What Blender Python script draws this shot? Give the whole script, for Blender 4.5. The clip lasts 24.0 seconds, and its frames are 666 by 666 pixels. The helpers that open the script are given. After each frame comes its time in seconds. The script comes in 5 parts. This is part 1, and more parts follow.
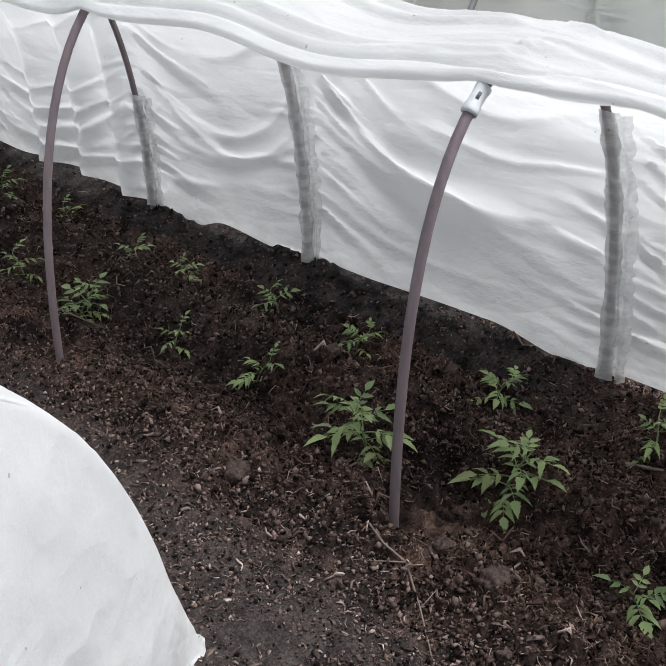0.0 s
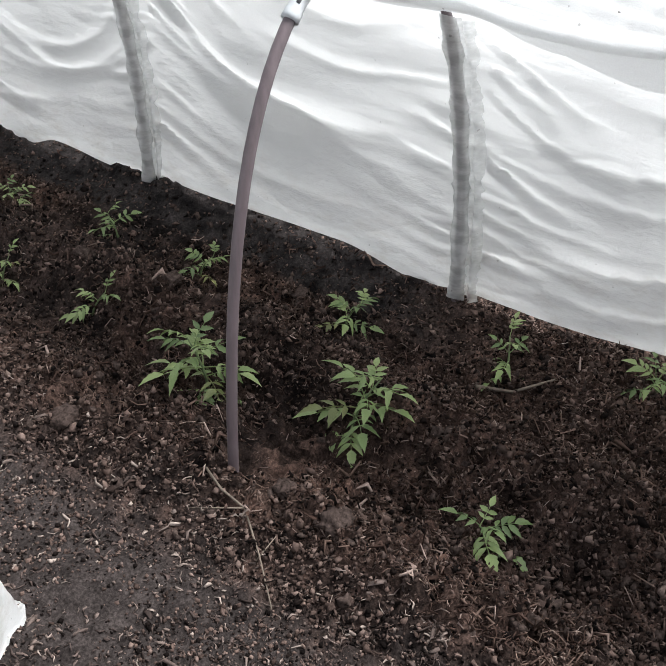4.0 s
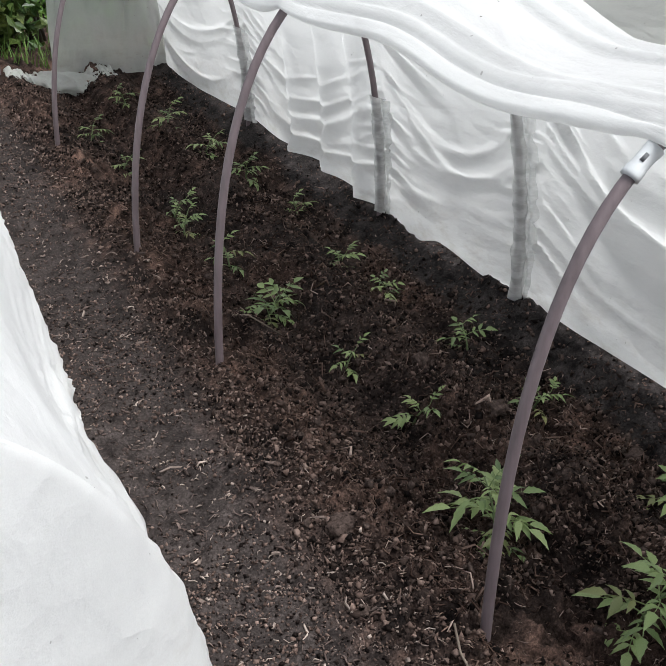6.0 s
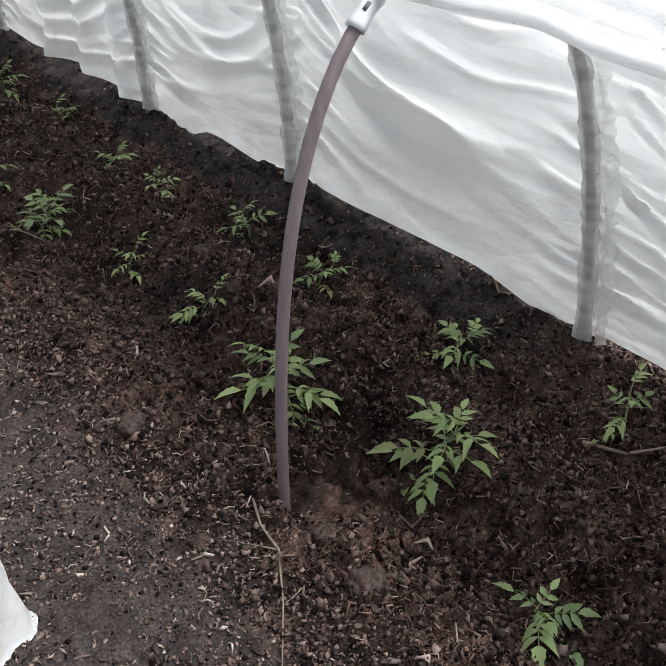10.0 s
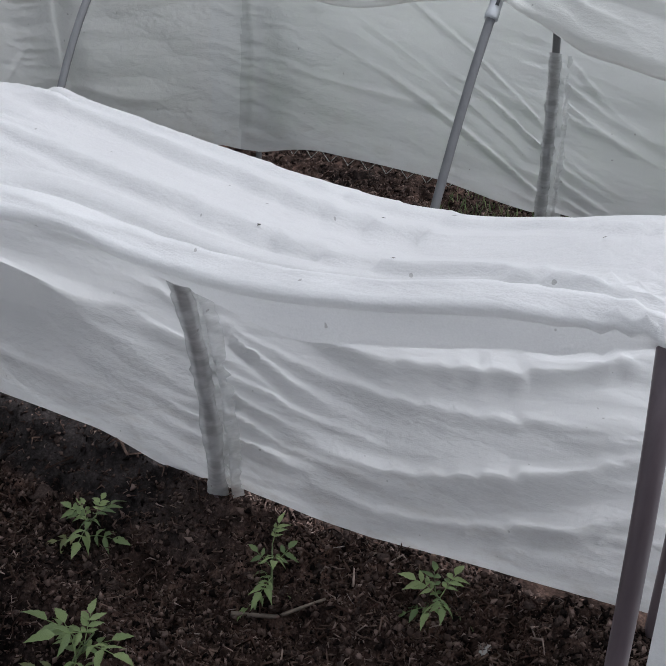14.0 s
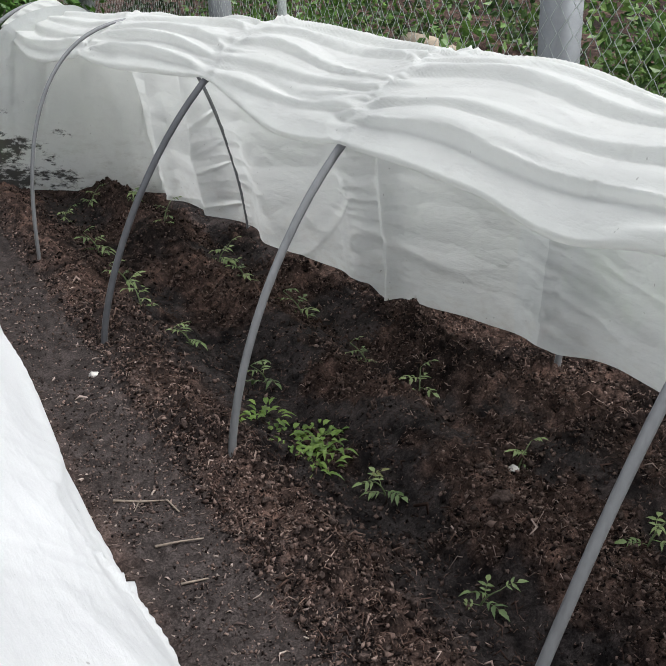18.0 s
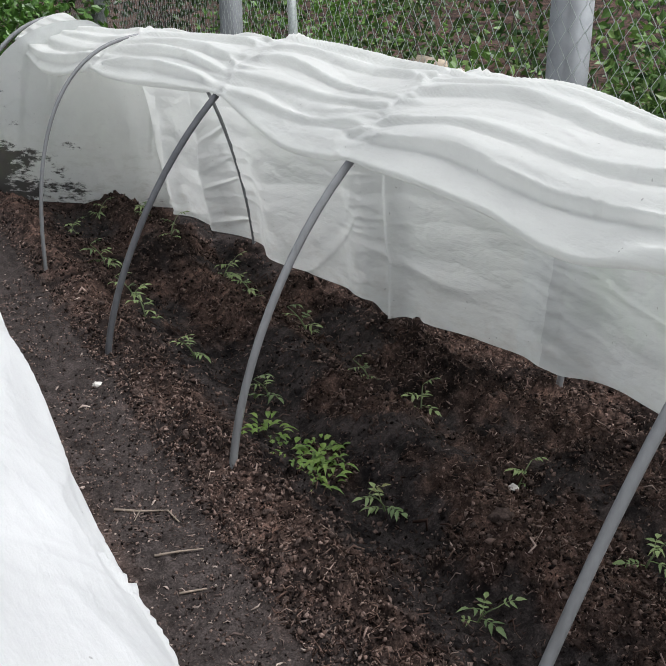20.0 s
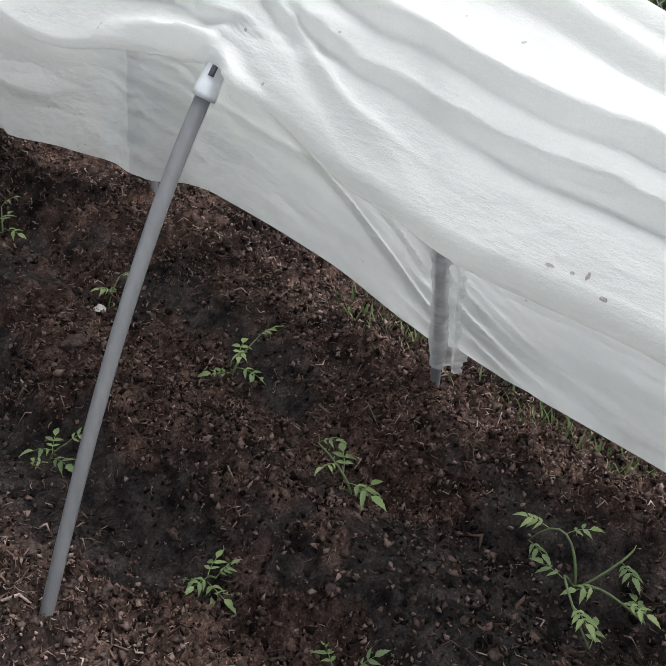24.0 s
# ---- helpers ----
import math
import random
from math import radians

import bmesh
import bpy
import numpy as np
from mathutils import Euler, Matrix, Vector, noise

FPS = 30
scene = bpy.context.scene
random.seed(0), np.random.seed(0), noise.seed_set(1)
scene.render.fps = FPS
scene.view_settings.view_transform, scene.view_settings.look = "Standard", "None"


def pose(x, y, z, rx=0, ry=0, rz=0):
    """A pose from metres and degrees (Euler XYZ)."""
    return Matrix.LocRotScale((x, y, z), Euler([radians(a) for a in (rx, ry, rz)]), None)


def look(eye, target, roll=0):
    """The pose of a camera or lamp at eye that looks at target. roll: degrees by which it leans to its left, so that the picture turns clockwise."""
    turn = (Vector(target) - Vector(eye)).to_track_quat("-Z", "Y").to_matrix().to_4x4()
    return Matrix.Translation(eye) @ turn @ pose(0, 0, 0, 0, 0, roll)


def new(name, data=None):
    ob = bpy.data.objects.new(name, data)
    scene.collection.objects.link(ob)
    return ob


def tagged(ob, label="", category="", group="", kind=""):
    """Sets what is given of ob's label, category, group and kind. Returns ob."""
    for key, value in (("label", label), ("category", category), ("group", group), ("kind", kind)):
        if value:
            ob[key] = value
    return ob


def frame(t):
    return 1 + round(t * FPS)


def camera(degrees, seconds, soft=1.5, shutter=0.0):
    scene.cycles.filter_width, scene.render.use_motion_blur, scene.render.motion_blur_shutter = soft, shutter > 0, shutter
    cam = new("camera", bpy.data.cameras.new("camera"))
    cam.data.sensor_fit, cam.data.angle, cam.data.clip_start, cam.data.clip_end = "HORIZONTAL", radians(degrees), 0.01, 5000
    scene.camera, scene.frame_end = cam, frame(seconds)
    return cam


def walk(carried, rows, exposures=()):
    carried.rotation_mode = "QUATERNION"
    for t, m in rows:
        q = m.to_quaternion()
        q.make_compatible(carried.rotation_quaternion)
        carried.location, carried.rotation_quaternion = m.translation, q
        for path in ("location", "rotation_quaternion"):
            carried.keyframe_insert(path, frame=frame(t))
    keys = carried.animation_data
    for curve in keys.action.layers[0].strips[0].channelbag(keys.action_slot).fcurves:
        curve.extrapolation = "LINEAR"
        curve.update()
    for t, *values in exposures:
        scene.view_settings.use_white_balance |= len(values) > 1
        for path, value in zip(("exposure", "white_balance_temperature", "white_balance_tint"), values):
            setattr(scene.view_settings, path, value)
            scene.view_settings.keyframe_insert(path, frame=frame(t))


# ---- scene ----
cam = camera(37.2, 24.0, soft=1.0)
PATH = [
    (0, (-1.357, -1.121, 1.458), (-0.084, 0.107, 0.524), 0.0),
    (0.5, (-1.298, -1.139, 1.461), (0.031, 0.027, 0.526), -0.0),
    (1, (-1.267, -1.148, 1.467), (0.09, -0.029, 0.515), 1.3),
    (1.5, (-1.238, -1.148, 1.469), (0.116, 0.001, 0.548), 1.0),
    (3.5, (-1.181, -1.098, 1.433), (0.133, 0.016, 0.417), 0.7),
    (4, (-1.166, -1.097, 1.425), (0.189, -0.11, 0.334), 1.9),
    (4.5, (-1.018, -1.118, 1.422), (0.22, 0.015, 0.334), 3.1),
    (5, (-0.952, -1.119, 1.431), (0.05, 0.249, 0.37), 4.5),
    (5.5, (-0.897, -1.136, 1.443), (-0.045, 0.344, 0.402), 1.4),
    (6, (-0.892, -1.132, 1.465), (-0.116, 0.446, 0.511), 0.6),
    (6.5, (-0.894, -1.131, 1.469), (-0.164, 0.495, 0.561), 0.5),
    (7, (-0.894, -1.128, 1.481), (-0.183, 0.526, 0.611), 0.2),
    (7.5, (-0.895, -1.134, 1.487), (-0.188, 0.53, 0.632), 0.2),
    (8, (-0.876, -1.146, 1.465), (-0.117, 0.452, 0.531), -0.6),
    (8.5, (-0.847, -1.166, 1.437), (0.051, 0.302, 0.417), 0.4),
    (9, (-0.822, -1.175, 1.42), (0.154, 0.192, 0.334), -0.5),
    (9.5, (-0.817, -1.185, 1.407), (0.192, 0.134, 0.293), -0.7),
    (11.5, (-0.776, -1.201, 1.42), (0.313, 0.134, 0.405), -1.6),
    (12, (-0.775, -1.191, 1.432), (0.326, 0.215, 0.531), -0.4),
    (12.5, (-0.779, -1.179, 1.445), (0.29, 0.261, 0.559), -1.0),
    (13, (-0.771, -1.186, 1.447), (0.268, 0.267, 0.548), -1.9),
    (13.5, (-0.724, -1.218, 1.456), (0.486, 0.093, 0.553), -2.8),
    (13.7, (-0.67, -1.17, 1.466), (0.664, -0.016, 0.529), -0.4),
    (13.8, (-0.622, -1.156, 1.478), (0.781, -0.09, 0.53), 0.4),
    (14, (-0.521, -1.152, 1.47), (0.979, -0.253, 0.503), 0.9),
    (14.2, (-0.402, -1.138, 1.464), (1.156, -0.261, 0.56), 1.1),
    (14.3, (-0.344, -1.132, 1.468), (1.237, -0.298, 0.57), 0.9),
    (14.5, (-0.253, -1.128, 1.486), (1.397, -0.392, 0.628), 2.0),
    (14.7, (-0.167, -1.132, 1.493), (1.478, -0.398, 0.623), 0.8),
    (15, (-0.025, -1.157, 1.485), (1.59, -0.349, 0.627), 0.4),
    (15.5, (0.23, -1.218, 1.528), (1.746, -0.272, 0.63), 0.2),
    (16, (0.41, -1.188, 1.531), (1.861, -0.156, 0.62), -1.3),
    (16.5, (0.529, -1.213, 1.557), (1.893, -0.041, 0.681), -1.3),
    (17, (0.634, -1.214, 1.565), (1.733, 0.22, 0.708), -0.6),
    (17.5, (0.65, -1.22, 1.571), (1.596, 0.34, 0.752), -0.6),
    (18, (0.644, -1.212, 1.587), (1.483, 0.414, 0.779), -1.6),
    (18.5, (0.626, -1.214, 1.595), (1.385, 0.467, 0.822), -1.4),
    (20.5, (0.627, -1.251, 1.56), (1.568, 0.337, 0.79), 0.9),
    (21, (0.681, -1.286, 1.532), (1.797, 0.132, 0.669), 0.8),
    (21.5, (0.719, -1.308, 1.497), (1.923, -0.016, 0.559), 1.3),
    (22, (0.747, -1.341, 1.49), (2.038, -0.166, 0.515), 1.1),
    (22.5, (0.776, -1.347, 1.494), (2.131, -0.228, 0.54), 1.1),
    (23, (0.807, -1.356, 1.491), (2.173, -0.285, 0.498), 1.5),
    (23.5, (0.879, -1.332, 1.486), (2.233, -0.266, 0.472), 1.1),
    (24, (1.066, -1.252, 1.466), (2.276, -0.099, 0.367), 2.3),
]
walk(cam, [(t, look(eye, target, roll)) for t, eye, target, roll in PATH], [(0.0, 0.85, 6250, 10), (1.5, 0.85, 6250, 10), (4.0, 1.1, 6300, 9), (5.0, 1.12, 6350, 8), (6.2, 0.9, 6300, 9), (7.0, 0.78, 6250, 10), (8.3, 0.78, 6250, 10), (9.0, 1.15, 6350, 9), (9.6, 1.1, 6300, 9), (12.0, 0.9, 6250, 10), (13.3, 0.85, 6250, 10), (14.0, 0.35, 6000, 12), (14.6, 0.1, 6000, 12), (15.1, 0.3, 6000, 12), (15.8, 0.9, 6200, 10), (17.0, 0.86, 6200, 10), (18.5, 0.85, 6250, 9), (21.0, 0.82, 6200, 10), (22.0, 1.0, 6200, 10), (23.0, 0.97, 6200, 10), (24.0, 1.07, 6200, 10)])


# ---- world and light ----
from mathutils.bvhtree import BVHTree
SUN_ROT, SUN_EL = radians(140), radians(64)
world = bpy.data.worlds.new("overcast_sky")
scene.world = world
world.use_nodes = True
wn = world.node_tree.nodes
sky = wn.new("ShaderNodeTexSky")
sky.sky_type, sky.sun_disc = "NISHITA", False
sky.sun_elevation, sky.sun_rotation = SUN_EL, SUN_ROT
sky.dust_density, sky.air_density, sky.ozone_density = 4.0, 1.0, 1.0
veil = wn.new("ShaderNodeHueSaturation")
veil.inputs["Saturation"].default_value = 0.25
world.node_tree.links.new(sky.outputs[0], veil.inputs["Color"])
world.node_tree.links.new(veil.outputs[0], wn["Background"].inputs[0])
wn["Background"].inputs[1].default_value = 0.1
sun = new("sun", bpy.data.lights.new("sun", "SUN"))
sun.data.energy, sun.data.angle, sun.data.color = 2.3, radians(30), (1.0, 0.985, 0.965)
sun_dir = Vector((math.sin(SUN_ROT) * math.cos(SUN_EL), math.cos(SUN_ROT) * math.cos(SUN_EL), math.sin(SUN_EL)))
sun.matrix_world = look(sun_dir * 20, (0, 0, 0))


# ---- materials ----
def material(name, rough=0.8):
    m = bpy.data.materials.new(name)
    m.use_nodes = True
    b = m.node_tree.nodes["Principled BSDF"]
    b.inputs["Roughness"].default_value = rough
    b.inputs["Specular IOR Level"].default_value = 0.3
    return m, m.node_tree.nodes, m.node_tree.links, b


def noise_node(n, l, scale, detail=6.0, rough=0.6, stretch=None):
    tc = n.new("ShaderNodeTexCoord")
    t = n.new("ShaderNodeTexNoise")
    t.inputs["Scale"].default_value, t.inputs["Detail"].default_value, t.inputs["Roughness"].default_value = scale, detail, rough
    if stretch:
        mp = n.new("ShaderNodeMapping")
        mp.inputs["Scale"].default_value = stretch
        l.new(tc.outputs["Object"], mp.inputs[0])
        l.new(mp.outputs[0], t.inputs["Vector"])
    else:
        l.new(tc.outputs["Object"], t.inputs["Vector"])
    return t


def ramp(n, l, source, stops):
    r = n.new("ShaderNodeValToRGB")
    while len(r.color_ramp.elements) < len(stops):
        r.color_ramp.elements.new(0.5)
    for e, (at, c) in zip(r.color_ramp.elements, stops):
        e.position, e.color = at, (*c, 1)
    l.new(source, r.inputs[0])
    return r


def bump(n, l, height, bsdf, strength, distance):
    b = n.new("ShaderNodeBump")
    b.inputs["Strength"].default_value, b.inputs["Distance"].default_value = strength, distance
    l.new(height, b.inputs["Height"])
    l.new(b.outputs[0], bsdf.inputs["Normal"])


def mixed(n, l, factor, a, b, kind="MIX"):
    m = n.new("ShaderNodeMix")
    m.data_type, m.blend_type = "RGBA", kind
    for socket, v in ((m.inputs[0], factor), (m.inputs[6], a), (m.inputs[7], b)):
        if hasattr(v, "is_linked"):
            l.new(v, socket)
        else:
            socket.default_value = v
    return m.outputs[2]


def soil_material():
    m, n, l, b = material("moist_dark_soil", 0.9)
    big = noise_node(n, l, 1.6, 4)
    mid = noise_node(n, l, 14, 8, 0.7)
    fine = noise_node(n, l, 160, 5, 0.7)
    c1 = ramp(n, l, mid.outputs[0], [(0.35, (0.006, 0.0046, 0.0043)), (0.5, (0.04, 0.029, 0.025)), (0.7, (0.13, 0.089, 0.074))])
    c2 = ramp(n, l, big.outputs[0], [(0.38, (0.42, 0.44, 0.46)), (0.62, (1.65, 1.48, 1.38))])
    c3 = ramp(n, l, fine.outputs[0], [(0.35, (0.45, 0.45, 0.45)), (0.5, (0.9, 0.9, 0.9)), (0.66, (1.7, 1.7, 1.7))])
    c = mixed(n, l, 1.0, c1.outputs[0], c2.outputs[0], "MULTIPLY")
    tc = n.new("ShaderNodeTexCoord")
    sep = n.new("ShaderNodeSeparateXYZ")
    l.new(tc.outputs["Object"], sep.inputs[0])
    wob = n.new("ShaderNodeMath")
    wob.operation = "MULTIPLY_ADD"
    wob.inputs[1].default_value = 0.22
    l.new(mid.outputs[0], wob.inputs[0])
    l.new(sep.outputs[0], wob.inputs[2])
    span = n.new("ShaderNodeMapRange")
    span.inputs[1].default_value, span.inputs[2].default_value = -1.0, 2.0
    l.new(wob.outputs[0], span.inputs[0])
    bed, path = (0, 0, 0), (1, 1, 1)
    trodden = ramp(n, l, span.outputs[0], [(0.0, path), (0.28, path), (0.335, bed), (0.72, bed), (0.76, path), (0.83, path), (0.88, bed)])
    tread = ramp(n, l, mid.outputs[0], [(0.35, (0.02, 0.0165, 0.0155)), (0.7, (0.058, 0.048, 0.045))])
    c = mixed(n, l, trodden.outputs[0], c, tread.outputs[0])
    # darker, smoother soil where the ground's mask is set
    dark_share = n.new("ShaderNodeAttribute")
    dark_share.attribute_name = "darkened"
    dark_tone = ramp(n, l, mid.outputs[0], [(0.38, (0.008, 0.007, 0.007)), (0.62, (0.042, 0.036, 0.0345))])
    c = mixed(n, l, dark_share.outputs["Fac"], c, dark_tone.outputs[0])
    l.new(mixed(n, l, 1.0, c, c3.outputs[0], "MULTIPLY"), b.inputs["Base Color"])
    shine = ramp(n, l, dark_share.outputs["Fac"], [(0.0, (0.92, 0.92, 0.92)), (1.0, (0.6, 0.6, 0.6))])
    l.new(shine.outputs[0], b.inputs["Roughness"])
    grit = noise_node(n, l, 70, 4, 0.6)
    b.inputs["Specular IOR Level"].default_value = 0.03
    bump(n, l, grit.outputs[0], b, 0.8, 0.006)
    return m


def island_material(name, stops, rough=0.8, spec=0.05):
    m, n, l, b = material(name, rough)
    g = n.new("ShaderNodeNewGeometry")
    c = ramp(n, l, g.outputs["Random Per Island"], stops)
    t = noise_node(n, l, 60, 5, 0.7)
    c2 = ramp(n, l, t.outputs[0], [(0.3, (0.6, 0.6, 0.6)), (0.7, (1.3, 1.3, 1.3))])
    l.new(mixed(n, l, 1.0, c.outputs[0], c2.outputs[0], "MULTIPLY"), b.inputs["Base Color"])
    b.inputs["Specular IOR Level"].default_value = spec
    bump(n, l, t.outputs[0], b, 0.5, 0.004)
    return m


def fabric_material(name, tint=(0.88, 0.885, 0.88), dirt=(0.45, 0.40, 0.33), dirt_to=0.34, see=0.06, bands=None, blotch=0.0, through_light=0.54):
    """Thin white spun fleece: it scatters light both ways, lets a little straight through, and is soiled along its lower hem."""
    m, n, l, b = material(name, 0.75)
    grain = noise_node(n, l, 420, 3, 0.6)
    cloud = noise_node(n, l, 3.2, 5, 0.6)
    specks = noise_node(n, l, 62, 1, 0.4)
    c = ramp(n, l, cloud.outputs[0], [(0.3, tuple(v * 0.9 for v in tint)), (0.7, tint)])
    g = ramp(n, l, grain.outputs[0], [(0.3, (0.93, 0.93, 0.93)), (0.7, (1.0, 1.0, 1.0))])
    col = mixed(n, l, 1.0, c.outputs[0], g.outputs[0], "MULTIPLY")
    tc = n.new("ShaderNodeTexCoord")
    sep = n.new("ShaderNodeSeparateXYZ")
    l.new(tc.outputs["Object"], sep.inputs[0])
    streak = noise_node(n, l, 9, 6, 0.75, (1, 1, 2.5))
    low = n.new("ShaderNodeMapRange")
    low.inputs[1].default_value, low.inputs[2].default_value = dirt_to, 0.02
    low.inputs[3].default_value, low.inputs[4].default_value = 0.0, 0.42
    l.new(sep.outputs[2], low.inputs[0])
    mul = n.new("ShaderNodeMath")
    mul.operation = "MULTIPLY"
    pick = ramp(n, l, streak.outputs[0], [(0.48, (0, 0, 0)), (0.68, (1, 1, 1))])
    l.new(low.outputs[0], mul.inputs[0])
    l.new(pick.outputs[0], mul.inputs[1])
    col = mixed(n, l, mul.outputs[0], col, (*dirt, 1))
    sp = ramp(n, l, specks.outputs[0], [(0.79, (0, 0, 0)), (0.805, (1, 1, 1))])
    half = n.new("ShaderNodeMath")
    half.operation = "MULTIPLY"
    half.inputs[1].default_value = 0.5
    l.new(sp.outputs[0], half.inputs[0])
    col = mixed(n, l, half.outputs[0], col, (0.25, 0.24, 0.22, 1))
    if blotch:
        spot = noise_node(n, l, 1.0, 7, 0.72, (3.5, 3.5, 9))
        low2 = n.new("ShaderNodeMapRange")
        low2.inputs[1].default_value, low2.inputs[2].default_value = 0.75, 0.1
        low2.inputs[3].default_value, low2.inputs[4].default_value = -0.15, 0.14
        l.new(sep.outputs[2], low2.inputs[0])
        across = n.new("ShaderNodeMapRange")
        across.inputs[1].default_value, across.inputs[2].default_value = 1.45, 2.1
        across.inputs[3].default_value, across.inputs[4].default_value = 0.06, -0.25
        l.new(sep.outputs[0], across.inputs[0])
        total = spot.outputs[0]
        for extra in (low2, across):
            plus = n.new("ShaderNodeMath")
            plus.operation = "ADD"
            l.new(total, plus.inputs[0])
            l.new(extra.outputs[0], plus.inputs[1])
            total = plus.outputs[0]
        stain = ramp(n, l, total, [(0.5, (0, 0, 0)), (0.56, (blotch, blotch, blotch))])
        col = mixed(n, l, stain.outputs[0], col, (0.025, 0.022, 0.02, 1))
    l.new(col, b.inputs["Base Color"])
    b.inputs["Specular IOR Level"].default_value = 0.25
    add = n.new("ShaderNodeMath")
    add.operation = "ADD"
    wr = noise_node(n, l, 1.0, 6, 0.7, (34, 9, 34))
    add.operation = "MULTIPLY_ADD"
    add.inputs[1].default_value = 0.12
    l.new(grain.outputs[0], add.inputs[0])
    l.new(wr.outputs[0], add.inputs[2])
    # crumpled facets with sharp creases between them
    where = n.new("ShaderNodeTexCoord")
    stir = n.new("ShaderNodeVectorMath")
    stir.operation = "MULTIPLY_ADD"
    stir.inputs[1].default_value = (0.12, 0.12, 0.12)
    l.new(cloud.outputs["Color"], stir.inputs[0])
    l.new(where.outputs["Object"], stir.inputs[2])
    heights = [add.outputs[0]]
    for sx, sy, sz, share in ((8.0, 3.4, 8.0, 3.2), (19.0, 8.0, 19.0, 1.1)):
        grow = n.new("ShaderNodeMapping")
        grow.inputs["Scale"].default_value = (sx, sy, sz)
        grow.inputs["Rotation"].default_value = (0.5, 0.0, 0.3)
        l.new(stir.outputs[0], grow.inputs[0])
        cell = n.new("ShaderNodeTexVoronoi")
        cell.inputs["Scale"].default_value = 1.0
        l.new(grow.outputs[0], cell.inputs["Vector"])
        part_of = n.new("ShaderNodeMath")
        part_of.operation = "MULTIPLY_ADD"
        part_of.inputs[1].default_value = share
        l.new(cell.outputs["Distance"], part_of.inputs[0])
        l.new(heights[-1], part_of.inputs[2])
        heights.append(part_of.outputs[0])
    bump(n, l, heights[-1], b, 0.34, 0.012)
    tr = n.new("ShaderNodeBsdfTranslucent")
    l.new(b.inputs["Normal"].links[0].from_socket, tr.inputs["Normal"])
    l.new(col, tr.inputs[0])
    clear = n.new("ShaderNodeBsdfTransparent")
    m1, m2 = n.new("ShaderNodeMixShader"), n.new("ShaderNodeMixShader")
    m1.inputs[0].default_value, m2.inputs[0].default_value = through_light, see
    l.new(b.outputs[0], m1.inputs[1])
    l.new(tr.outputs[0], m1.inputs[2])
    l.new(m1.outputs[0], m2.inputs[1])
    l.new(clear.outputs[0], m2.inputs[2])
    if bands:
        stripe = noise_node(n, l, 1.0, 3, 0.6, bands)
        gap = ramp(n, l, stripe.outputs[0], [(0.4, (see, see, see)), (0.6, (0.46, 0.46, 0.46))])
        l.new(gap.outputs[0], m2.inputs[0])
    l.new(m2.outputs[0], n["Material Output"].inputs[0])
    return m


def plain_material(name, colour, rough=0.5, vary=0.25, scale=30.0, metal=0.0, stretch=None, spec=0.5):
    m, n, l, b = material(name, rough)
    b.inputs["Specular IOR Level"].default_value = spec
    t = noise_node(n, l, scale, 6, 0.65, stretch)
    lo, hi = tuple(c * (1 - vary) for c in colour), tuple(min(1, c * (1 + vary)) for c in colour)
    c = ramp(n, l, t.outputs[0], [(0.3, lo), (0.7, hi)])
    l.new(c.outputs[0], b.inputs["Base Color"])
    b.inputs["Metallic"].default_value = metal
    bump(n, l, t.outputs[0], b, 0.15, 0.002)
    return m


def leaf_material(name, a, b_, c_):
    m, n, l, b = material(name, 0.42)
    b.inputs["Specular IOR Level"].default_value = 0.5
    o = n.new("ShaderNodeObjectInfo")
    g = n.new("ShaderNodeNewGeometry")
    add = n.new("ShaderNodeMath")
    add.operation = "ADD"
    l.new(o.outputs["Random"], add.inputs[0])
    l.new(g.outputs["Random Per Island"], add.inputs[1])
    hal = n.new("ShaderNodeMath")
    hal.operation = "MULTIPLY"
    hal.inputs[1].default_value = 0.5
    l.new(add.outputs[0], hal.inputs[0])
    c = ramp(n, l, hal.outputs[0], [(0.15, a), (0.5, b_), (0.9, c_)])
    t = noise_node(n, l, 90, 3)
    c2 = ramp(n, l, t.outputs[0], [(0.3, (0.8, 0.8, 0.8)), (0.7, (1.15, 1.15, 1.15))])
    col = mixed(n, l, 1.0, c.outputs[0], c2.outputs[0], "MULTIPLY")
    l.new(col, b.inputs["Base Color"])
    tr = n.new("ShaderNodeBsdfTranslucent")
    l.new(col, tr.inputs[0])
    mx = n.new("ShaderNodeMixShader")
    mx.inputs[0].default_value = 0.25
    l.new(b.outputs[0], mx.inputs[1])
    l.new(tr.outputs[0], mx.inputs[2])
    l.new(mx.outputs[0], n["Material Output"].inputs[0])
    return m


SOIL = soil_material()
PEAT = plain_material("brown_peat", (0.06, 0.044, 0.038), 0.9, 0.85, 110, spec=0.03)
STONE = plain_material("pale_stone", (0.42, 0.4, 0.37), 0.8, 0.2, 30)
CLOD = island_material("soil_crumbs", [(0.0, (0.005, 0.0037, 0.0033)), (0.27, (0.012, 0.0086, 0.0075)), (0.5, (0.068, 0.047, 0.0395)), (0.85, (0.15, 0.104, 0.087)), (1.0, (0.24, 0.175, 0.149))])
STRAW = island_material("straw_and_chips", [(0.0, (0.03, 0.021, 0.018)), (0.5, (0.09, 0.062, 0.053)), (0.85, (0.2, 0.15, 0.13)), (1.0, (0.42, 0.35, 0.31))])
FIBRE = island_material("root_fibre", [(0.0, (0.022, 0.0135, 0.011)), (0.55, (0.07, 0.043, 0.034)), (0.88, (0.17, 0.115, 0.092)), (1.0, (0.38, 0.29, 0.25))])
CHIPS = island_material("weathered_wood_chips", [(0.0, (0.04, 0.03, 0.027)), (0.5, (0.11, 0.082, 0.073)), (0.8, (0.2, 0.155, 0.135)), (1.0, (0.42, 0.345, 0.3))])
